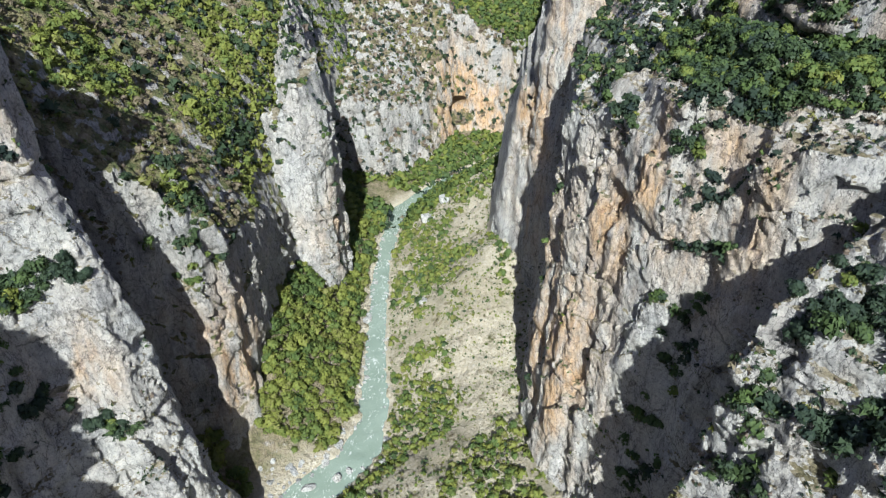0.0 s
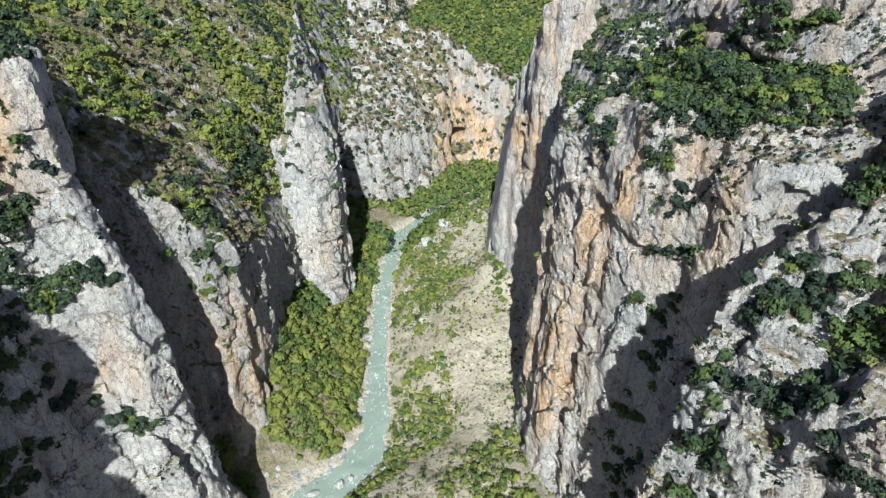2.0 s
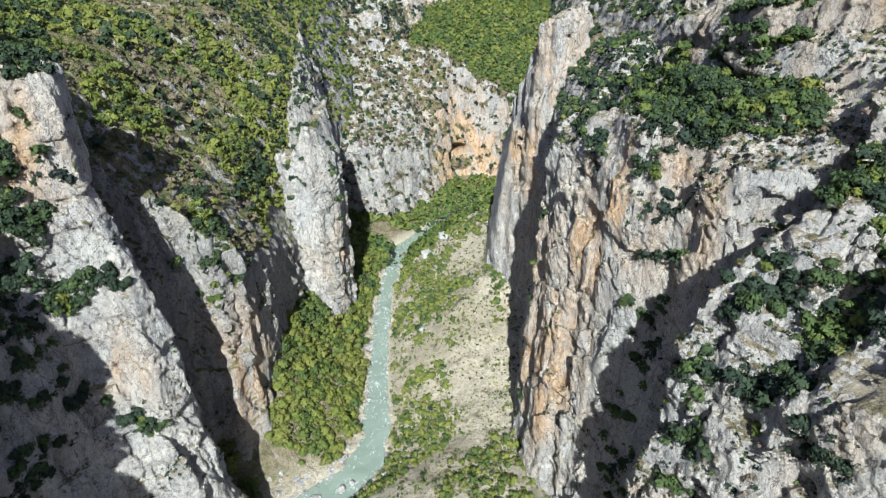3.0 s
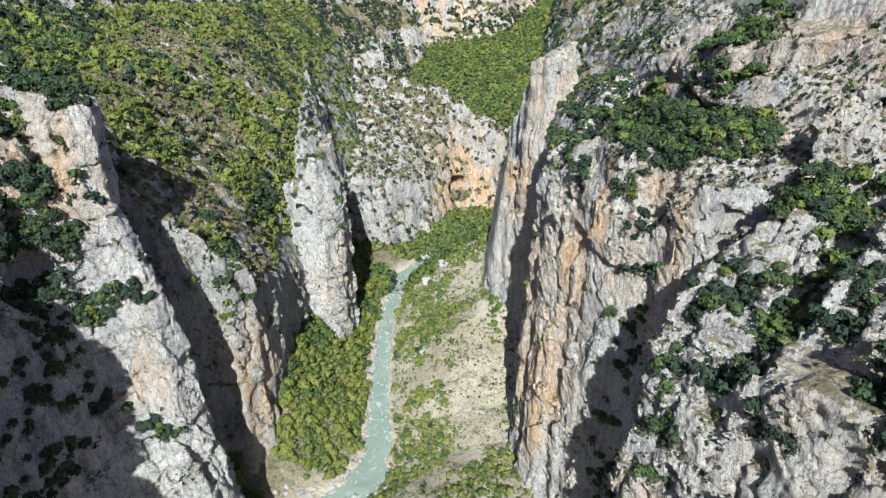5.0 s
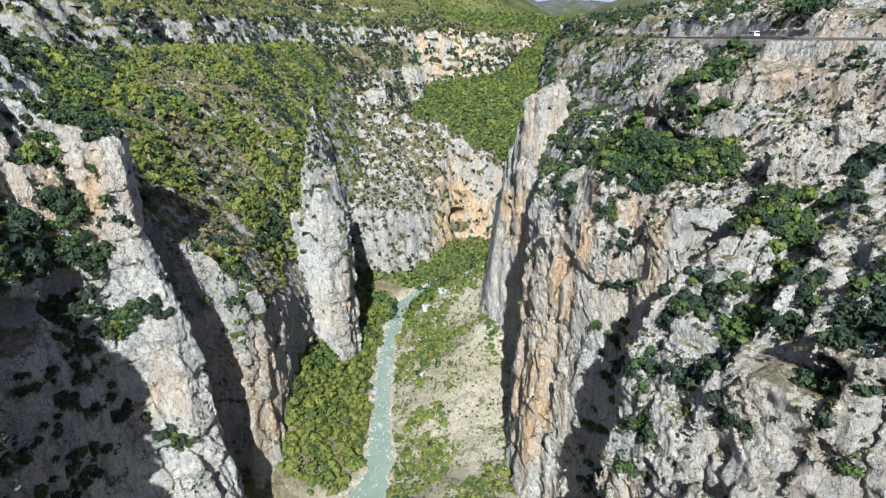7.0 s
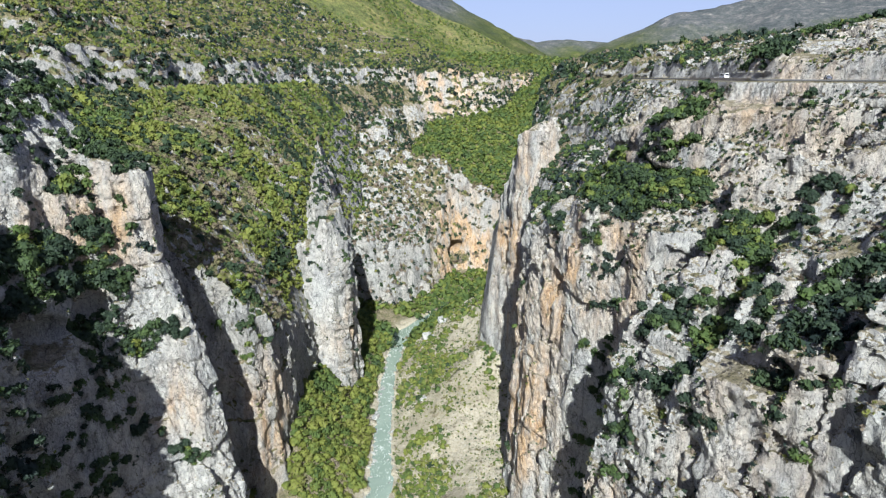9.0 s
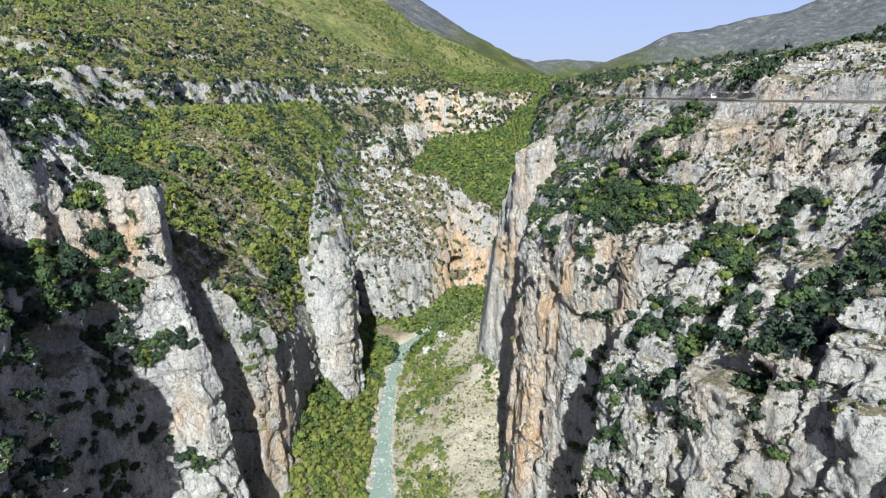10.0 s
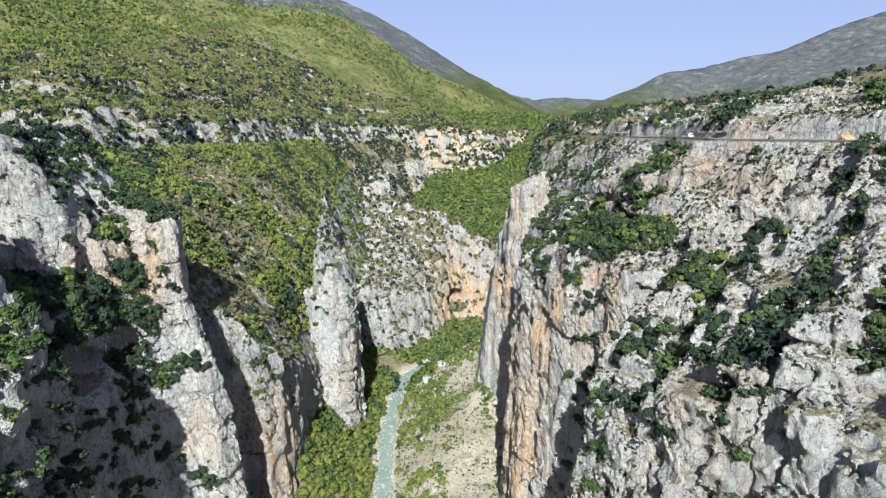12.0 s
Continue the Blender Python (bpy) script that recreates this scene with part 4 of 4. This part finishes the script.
# oak thickets on the ledges: middle, reach, share of bright crowns
THICKETS = [(85, 215, 212, 17, 0.5), (83, 180, 212, 15, 0.25), (89, 160, 213, 13, 0.2), (97, 148, 217, 11, 0.3), (70, 166, 195, 7, 0.2), (98, 112, 210, 8, 0.3), (106, 106, 209, 9, 0.3),
            (-147, 150, 186, 13, 0.3), (-141, 160, 190, 7, 0.0), (-137, 163, 178, 6, 0.0), (-127, 166, 152, 6, 0.1), (-132, 161, 148, 6, 0.2), (-112, 163, 93, 6, 0.3), (-154, 135, 197, 11, 0.5)]
for cx, cy, cz, reach, bright in THICKETS:
    away = np.sqrt((x - cx) ** 2 + (y - cy) ** 2 + (1.3 * (z - cz)) ** 2) + 0.25 * reach * mottle
    j = spread(V, (away < reach) & (up > 0.2) & (OWN > 0), 3.1, rs)
    grove("oak_thicket", "dense green oak thicket on a cliff ledge", "trees", "bush", V[j], 2.1 + 1.7 * rs.rand(len(j)),
          np.where(rs.rand(len(j)) < bright, 0.56, 0.31) + 0.07 * rs.randn(len(j)), rs)
grove("terrace_trees", "dark oak bushes crowding the rock terraces", "trees", "mid", V[rest], 1.9 + 1.7 * rs.rand(len(rest)),
      np.clip(0.31 + 0.24 * leafy(V[rest]) + 0.07 * rs.randn(len(rest)), 0.02, 0.7), rs)
keep = ~roadside & (terrace | ((land == "right_wall") & (z > 185))) & (up > 0.22) & (y > 15) & (mottle + 0.4 * cover + np.where(z > 205, 0.5, 0) > np.where(x < 0, 0.35, 0.05))
i = spread(V, keep, 2.3, rs)
grove("terrace_scrub", "low grey-green and brown scrub between pale rocks", "bushes", "tuft", V[i], 0.35 + 0.95 * rs.rand(len(i)) ** 1.8,
      np.clip(np.where(rs.rand(len(i)) < 0.4, 0.92, 0.2) + 0.12 * rs.randn(len(i)), 0.05, 1), rs)

# ---------------------------------------------------------------- woods and scrub
on_floor = OWN == 0
keep = on_floor & (dl > np.where(y < 240, 9, 6) + 4 * mottle) & (up > 0.36) & (cover > -0.9) & (y > 150)
i = spread(V, keep, 4.5, rs)
t = 0.56 + 0.14 * leafy(V[i]) + 0.15 * vnoise(V[i, 0], V[i, 1], V[i, 2], 14, 64.0) + 0.07 * rs.randn(len(i))
grove("riverside_wood", "bright green riverside trees in full leaf", "trees", "bush", V[i], 2.0 + 4.2 * rs.rand(len(i)) ** 1.8, np.clip(t + 0.05, 0.22, 0.76), rs)
patch = fbm2(x, y, 40, 3, 51.0)
keep = on_floor & (dr > 4) & (up > 0.40) & (y > 150) & (patch + 0.9 * mottle + np.where((y < 275) & (dr < 36), 0.3, 0) + np.where((dr < 34) & (y > 360), 0.35, 0) + 0.35 * rs.randn(len(V)) > 0.38)
i = spread(V, keep, 3.3, rs)
size, t = 1.2 + 2.5 * rs.rand(len(i)) ** 2.0, np.clip(0.61 + 0.12 * rs.randn(len(i)), 0.25, 0.78)
for band, shape in ((V[i, 1] < 280, "mid"), (V[i, 1] >= 280, "small")):
    grove("riverside_thicket", "yellow-green thickets on the stony bank", "bushes", shape, V[i[band]], size[band], t[band], rs)
keep = on_floor & (dr > 3) & (up > 0.4) & (mottle + 0.4 * rs.randn(len(V)) > -0.1)
i = spread(V, keep, 2.5, rs)
grove("dry_scrub", "low dry olive scrub on stony ground", "bushes", "tuft", V[i], 0.4 + 1.0 * rs.rand(len(i)) ** 1.8,
      np.clip(0.6 + 0.17 * rs.randn(len(i)), 0.25, 1.0), rs)

keep = (OWN == 1) & (up > np.where((x > -124) & (y < 268), 0.55, 0.30)) & (cover > -1.1) & (z > 114 + 8 * mottle)
i = spread(V, keep, 3.0, rs)
tint = fbm2(V[i, 0], V[i, 1], 45, 3, 61.0) - 0.75 * np.exp(-((V[i, 0] + 126) / 17) ** 2 - ((V[i, 1] - 352) / 40) ** 2)
t = 0.57 + 0.13 * tint + 0.16 * vnoise(V[i, 0], V[i, 1], V[i, 2], 13, 62.0) + 0.04 * rs.randn(len(i))
t = np.where(leafy(V[i]) + 0.5 * rs.rand(len(i)) > np.where(V[i, 0] > -118, 0.55, 0.92), 0.24, t)
bare = tint + 0.25 * vnoise(V[i, 0], V[i, 1], V[i, 2], 9, 63.0) < -0.30
thin = bare & (rs.rand(len(i)) < 0.6)
t = np.where(bare & (rs.rand(len(i)) < 0.8), 0.90 + 0.06 * rs.randn(len(i)), np.minimum(t + 0.09, 0.76))[~thin]
i = i[~thin]
size = np.where(bare[~thin], 0.75, 1.0) * (1.25 + 2.2 * rs.rand(len(i)) ** 2.4)
big = rs.rand(len(i)) < 0.09
size, t = np.where(big, 2.6 + 2.4 * rs.rand(len(i)) ** 1.5, size), np.where(big, np.where(rs.rand(len(i)) < 0.4, 0.26, t - 0.06), t)
for band, shape in ((V[i, 1] < 300, "mid"), (V[i, 1] >= 300, "small")):
    grove("hillside_scrub", "dense olive-green and brown scrub covering the hillside", "bushes", shape, V[i[band]], size[band], np.clip(t[band], 0.05, 1), rs)

rocky = (OWN > 1) & ~terrace
dense = np.where((land == "right_wall") & (z > 190) & (x < 106) & (y > 150), 0.66, np.where((land == "right_wall") | (land == "tier"), -0.15, 0.0)) + np.where(land == "tower", np.where(N[:, 2] > 0.6, 0.8, -0.6), 0)
keep = rocky & ~roadside & (up > 0.5) & (cover + 0.35 * mottle + dense > 0.36)
i = spread(V, keep, 3.5, rs)
near = V[i, 1] < 235
j = i[near]
grove("ledge_bushes", "dark green holm oak bushes rooted on rock ledges", "bushes", "mid", V[j], 1.5 + 1.9 * rs.rand(len(j)),
      np.clip(0.31 + 0.24 * leafy(V[j]) + 0.07 * rs.randn(len(j)), 0.02, 0.7), rs)
j = i[~near]
grove("cliff_bushes", "small dark bushes scattered over far rock", "bushes", "small", V[j], 1.0 + 1.6 * rs.rand(len(j)), np.clip(0.3 + 0.14 * rs.randn(len(j)), 0.02, 0.8), rs)
keep = (OWN > 1) & ~terrace & ~roadside & (up > np.where(np.isin(land, ["spine", "spine_ridge"]), 0.2, 0.36)) & (mottle > 0.15)
i = spread(V, keep, 4.0, rs)
grove("cliff_tufts", "small tufts and shrubs in cracks of the cliffs", "bushes", "tuft", V[i], 0.28 + 0.7 * rs.rand(len(i)) ** 2, np.clip(0.34 + 0.2 * rs.randn(len(i)), 0.02, 0.95), rs)

ROAD_Y, ROAD_X = [384, 420, 480, 530, 588, 650, 700, 760, 818], [-300, -268, -258, -246, -234, -216, -200, -170, -140]
for (V2, N2, OWN2, step), where in ((skins[3], 0), (skins[4], 1)):
    x2, y2, z2 = V2.T
    up2 = N2[:, 2]
    cov = fbm2(x2, y2, 34, 4, 31.0)
    land2 = np.array(LAND_NAMES)[OWN2]
    verge = np.interp(y2, ROAD_Y, ROAD_X)
    verge = (np.abs(x2 - verge + 2) < 8) & (y2 > 384) & (y2 < 818) & (z2 > 270)
    shore = np.abs(x2 - river_x(y2)) - river_half(y2)
    wood = (land2 == "basin") | ((land2 == "gorge_floor") & (up2 > 0.4) & (shore > 3.5) & (cov > -0.25))
    green = (np.isin(land2, ["hill", "tower"]) & (up2 > 0.36)) | ((land2 == "apron") & (up2 > 0.25) & (y2 < 660))
    high = ~verge & (land2 == "upland") & (up2 > 0.62) & (cov > -0.75)
    scrub = ~verge & ~wood & ~green & ~high & (up2 > np.where(np.isin(land2, ["upland", "far_ridge", "far_wall"]), 0.26, 0.36)) & (cov > np.where(np.isin(land2, ["far_ridge", "apron", "far_wall"]), -1.2, np.where(land2 == "upland", -0.9, -0.25)))
    i = spread(V2, wood, 5.2, rs)
    grove("distant_wood", "dense green broadleaf wood seen from afar", "trees", "far", V2[i], 2.8 + 2.0 * rs.rand(len(i)), np.clip(0.56 + 0.08 * leafy(V2[i]) + 0.07 * rs.randn(len(i)), 0.3, 0.72), rs)
    i = np.concatenate([spread(V2, green, 4.2, rs), spread(V2, high, 4.0, rs)])
    t = np.where(land2[i] == "upland", 0.68, 0.62) + 0.12 * cov[i] + 0.06 * rs.randn(len(i))
    t = np.where((land2[i] == "upland") & (rs.rand(len(i)) < 0.25), 0.9, t)
    t = np.where(leafy(V2[i]) + 0.4 * rs.rand(len(i)) > 0.55, 0.22, t)
    grove("distant_hillside_scrub", "yellow-green scrub on the upper hillside", "bushes", "speck", V2[i], np.where(land2[i] == "upland", 1.1, 1.4) + 1.5 * rs.rand(len(i)) ** 1.6, np.clip(t, 0.03, 1), rs)
    scrub &= (vnoise(x2, y2, z2, 15, 88.0) > -0.12) | (np.isin(land2, ["far_ridge", "far_wall"]))
    i = spread(V2, scrub, 4.3, rs)
    grove("distant_scrub", "dark and grey-green scrub between far rocks", "bushes", "speck", V2[i], np.where(np.isin(land2[i], ["far_ridge", "far_wall"]), 1.0, 1.6) + 2.0 * rs.rand(len(i)) ** 1.5,
          np.clip(np.where(rs.rand(len(i)) < np.where(np.isin(land2[i], ["far_ridge", "far_wall"]), 0.55, 0.15), 0.93, 0.22 + 0.16 * leafy(V2[i])) + 0.09 * rs.randn(len(i)), 0.03, 1), rs)
p = np.concatenate([np.stack([rs.uniform(x0, x1, n), rs.uniform(y0, y1, n), np.zeros(n)], 1)
                    for x0, x1, y0, y1, n in ((-800, -424, 330, 1110, 7500), (-800, 420, 1108, 1750, 8000))])
p[:, 2] = surface(p[:, 0], p[:, 1])
p = p[fbm2(p[:, 0], p[:, 1], 60, 3, 35.0) > -0.7]
grove("upland_scrub", "low green and brown scrub on the upland", "bushes", "speck", p, 1.6 + 2.0 * rs.rand(len(p)), np.clip(0.58 + 0.16 * leafy(p) + 0.10 * rs.randn(len(p)), 0.05, 0.95), rs)
p = np.stack([rs.uniform(184, 420, 2600), rs.uniform(60, 470, 2600), np.zeros(2600)], 1)
p[:, 2] = surface(p[:, 0], p[:, 1])
grove("rim_scrub", "low dark and olive scrub on the slope above the rim road", "bushes", "small", p, 0.7 + 1.6 * rs.rand(len(p)) ** 2, np.clip(0.3 + 0.16 * leafy(p) + 0.12 * rs.randn(len(p)), 0.05, 0.95), rs)

# ---------------------------------------------------------------- boulders
BOULDERS = []
for k in range(6):
    bm = bmesh.new()
    bmesh.ops.create_icosphere(bm, subdivisions=2, radius=1.0)
    for v in bm.verts:
        n = noise.noise(v.co * 0.9 + Vector((k * 9, 0, 0))) * 0.5 + noise.noise(v.co * 2.3 + Vector((0, k * 9, 0))) * 0.22
        v.co *= 1 + n
        v.co = Vector((max(min(v.co.x, 0.82), -0.8), max(min(v.co.y, 0.85), -0.78), min(v.co.z, 0.7)))
        v.co.z = max(v.co.z, -0.45) * 0.72
    mesh = bpy.data.meshes.new("boulder")
    bm.to_mesh(mesh)
    bm.free()
    mesh.materials.append(STONE)
    BOULDERS.append(mesh)


def boulder(px, py, r, lift=0.0, label="pale rounded limestone boulder at the edge of the river"):
    pz = max(float(floor_height(np.array([px]), np.array([py]))[0]), float(river_z(py))) + lift
    ob = new("boulder", BOULDERS[rs.randint(6)])
    ob.matrix_basis = Matrix.LocRotScale(Vector((px, py, pz)), Euler((0.3 * rs.randn(), 0.3 * rs.randn(), 6.28 * rs.rand())),
                                         Vector((r, r * rs.uniform(0.7, 1.0), r * rs.uniform(0.6, 0.9))))
    return tagged(ob, label, "boulder", "boulders along the river")


for n in range(150):
    py = rs.uniform(195, 480)
    side = -1 if rs.rand() < 0.6 else 1
    px = float(river_x(py)) + side * (float(river_half(py)) * rs.uniform(0.75, 1.25))
    boulder(px, py, rs.uniform(0.5, 1.6) * (1.5 if rs.rand() < 0.12 else 1))
for px, py, r in ((-66, 214, 4.6), (-53, 219, 3.6), (-47, 224, 2.6), (-31, 226, 4.0), (-72, 226, 3.2), (-60, 232, 2.8), (-55, 240, 3.4), (-51, 350, 4.2), (-53, 322, 2.6),
                  (-47, 262, 2.4), (-30, 244, 2.8), (-27, 216, 3.0)):
    boulder(px, py, r)
for n in range(46):
    py = rs.uniform(198, 252)
    boulder(float(river_x(py)) - float(river_half(py)) - 20 * rs.rand() ** 1.3, py, 0.7 + 2.6 * rs.rand() ** 2.2, 0.0, "pale limestone boulder on the gravel bank")
boulder(-10, 346, 7.5, -3.0, "large tilted slab of grey rock on the scree")
boulder(-9, 456, 10.0, -1.5, "large pale rock outcrop beside the river")
boulder(4, 470, 9.0, -1.5, "large pale rock outcrop beside the river")

# ---------------------------------------------------------------- the rim road
def ribbon(name, pts, half, thick, material, label, category, side=0.0):
    vs, qs = [], []
    for k, p in enumerate(pts):
        a, b = Vector(pts[max(k - 1, 0)]), Vector(pts[min(k + 1, len(pts) - 1)])
        n = (b - a).cross(Vector((0, 0, 1))).normalized()
        c = Vector(p) + n * side
        vs += [c - n * half, c + n * half, c + n * half - Vector((0, 0, thick)), c - n * half - Vector((0, 0, thick))]
        if k:
            o = 4 * (k - 1)
            qs += [(o + j, o + 4 + j, o + 4 + (j + 1) % 4, o + (j + 1) % 4) for j in range(4)]
    mesh = quad_mesh(name, np.array(vs), np.array(qs))
    mesh.polygons.foreach_set("use_smooth", np.zeros(len(qs), bool))
    mesh.materials.append(material)
    return tagged(new(name, mesh), label, category, kind="structure")


def rim(y, off):
    return 131.5 + off - 0.05 * min(max(y - 255, 0), 120) + 0.42 * min(max(165 - y, 0), 400)


on_shelf = [y for y in range(-40, 330, 4) if abs(float(surface(np.array([rim(y, -4.0)]), np.array([float(y)]))[0]) - 260) < 3]
ribbon("road", [(rim(y, 0), y, 260.5) for y in range(on_shelf[0], on_shelf[-1] + 1, 4)], 3.6, 0.5, ASPHALT, "grey asphalt road along the rim of the gorge", "road")
ribbon("parapet", [(rim(y, -4.4), y, 261.0) for y in range(168, 233, 4)], 0.25, 0.6, WALL_STONE, "low stone parapet beside the rim road", "wall")
ribbon("retaining_wall", [(rim(y, -5.2), y, 260.3) for y in range(168, 233, 4)], 0.45, 7.5, WALL_STONE, "grey stone retaining wall holding up the rim road", "wall")
edge = list(zip(ROAD_X, ROAD_Y))
line = []
for (ax, ay), (bx, by) in zip(edge, edge[1:]):
    for k in range(12):
        px, py = ax + (bx - ax) * k / 12, ay + (by - ay) * k / 12
        line.append((px, py, 0.0))
heights = surface(np.array([p[0] for p in line], float), np.array([p[1] for p in line], float))
heights = np.convolve(np.pad(heights, 6, mode="edge"), np.ones(13) / 13, mode="valid")
line = [(p[0], p[1], float(h) + 1.2) for p, h in zip(line, heights)]
ribbon("upper_road", line, 2.6, 2.0, WALL_STONE, "pale road cut along the far hillside", "road")

# ---------------------------------------------------------------- the van on the road
def box_part(name, size, at, material, parent, bevel=0.08, taper=1.0, label=""):
    bm = bmesh.new()
    bmesh.ops.create_cube(bm, size=1.0)
    for v in bm.verts:
        k = taper if v.co.z > 0 else 1.0
        v.co = Vector((v.co.x * size[0] * k, v.co.y * size[1] * k, v.co.z * size[2]))
    if bevel:
        bmesh.ops.bevel(bm, geom=bm.edges[:], offset=bevel, segments=2, affect="EDGES")
    mesh = bpy.data.meshes.new(name)
    bm.to_mesh(mesh)
    bm.free()
    mesh.materials.append(material)
    ob = new(name, mesh)
    ob.parent = parent
    ob.location = at
    return tagged(ob, label)


WHITE, GLASS, RUBBER = plain_material("white_paint", (0.8, 0.8, 0.8), 0.3), plain_material("dark_glass", (0.02, 0.025, 0.03), 0.05), plain_material("tyre_rubber", (0.03, 0.03, 0.03), 0.85)
van = new("van")
van.matrix_basis = pose(131.5, 202, 260.5, 0, 0, 0)
tagged(van, "white van standing on the grey rim road", "van")
box_part("body", (2.1, 6.0, 1.9), (0, 0, 1.35), WHITE, van, 0.18, 0.94)
box_part("windscreen", (1.75, 0.06, 0.75), (0, -2.93, 1.75), GLASS, van, 0.02)
for side in (-1, 1):
    box_part("side_window", (0.06, 4.2, 0.7), (side * 1.03, 0.2, 1.75), GLASS, van, 0.02)
    for end in (-1.9, 1.9):
        bm = bmesh.new()
        bmesh.ops.create_cone(bm, cap_ends=True, segments=16, radius1=0.36, radius2=0.36, depth=0.24, matrix=Matrix.Rotation(radians(90), 4, "Y"))
        mesh = bpy.data.meshes.new("wheel")
        bm.to_mesh(mesh)
        bm.free()
        mesh.materials.append(RUBBER)
        wheel = new("wheel", mesh)
        wheel.parent, wheel.location = van, (side * 0.95, end, 0.36)


# ---------------------------------------------------------------- cars and the roadworks heap
def parked_car(px, py, turn, paint, label):
    car = new("car")
    car.matrix_basis = pose(px, py, 260.5, 0, 0, turn)
    tagged(car, label, "car", "cars on the rim road")
    box_part("body", (1.75, 4.2, 0.7), (0, 0, 0.68), paint, car, 0.16, 0.95)
    box_part("cabin", (1.6, 2.3, 0.6), (0, 0.15, 1.28), paint, car, 0.14, 0.8)
    box_part("windscreen", (1.25, 0.05, 0.4), (0, -0.98, 1.28), GLASS, car, 0.02)
    for side in (-1, 1):
        box_part("side_window", (0.05, 1.7, 0.36), (side * 0.74, 0.15, 1.3), GLASS, car, 0.02)
        for end in (-1.3, 1.3):
            ob = new("wheel", bpy.data.meshes["wheel"])
            ob.parent, ob.location = car, (side * 0.78, end, 0.36)
    return car


SILVER, NAVY = plain_material("silver_paint", (0.55, 0.56, 0.58), 0.3, 0.4), plain_material("dark_blue_paint", (0.03, 0.04, 0.07), 0.3)
parked_car(rim(140, 0.6), 140, -14, NAVY, "dark car standing on the grey rim road")
parked_car(rim(101, 0.4), 101, -22, SILVER, "silver car parked on the grey rim road")
parked_car(rim(92, 1.2), 92, -22, NAVY, "dark car parked beside a silver car")
bm = bmesh.new()
bmesh.ops.create_icosphere(bm, subdivisions=4, radius=1.0)
for v in bm.verts:
    lift = 1 + 0.3 * noise.noise(v.co * 1.6) + 0.12 * noise.noise(v.co * 4.5)
    v.co = Vector((v.co.x * 2.2 * lift, v.co.y * 4.6 * lift, max(v.co.z, -0.12) * 1.9 * lift))
mesh = bpy.data.meshes.new("earth_heap")
bm.to_mesh(mesh)
bm.free()
mesh.materials.append(plain_material("orange_earth", (0.42, 0.22, 0.09), 0.95))
heap = new("earth_heap", mesh)
heap.matrix_basis = pose(rim(112, 2.6), 112, 260.4, 0, 0, -20)
tagged(heap, "heap of orange earth dumped beside the rim road", "earth heap")
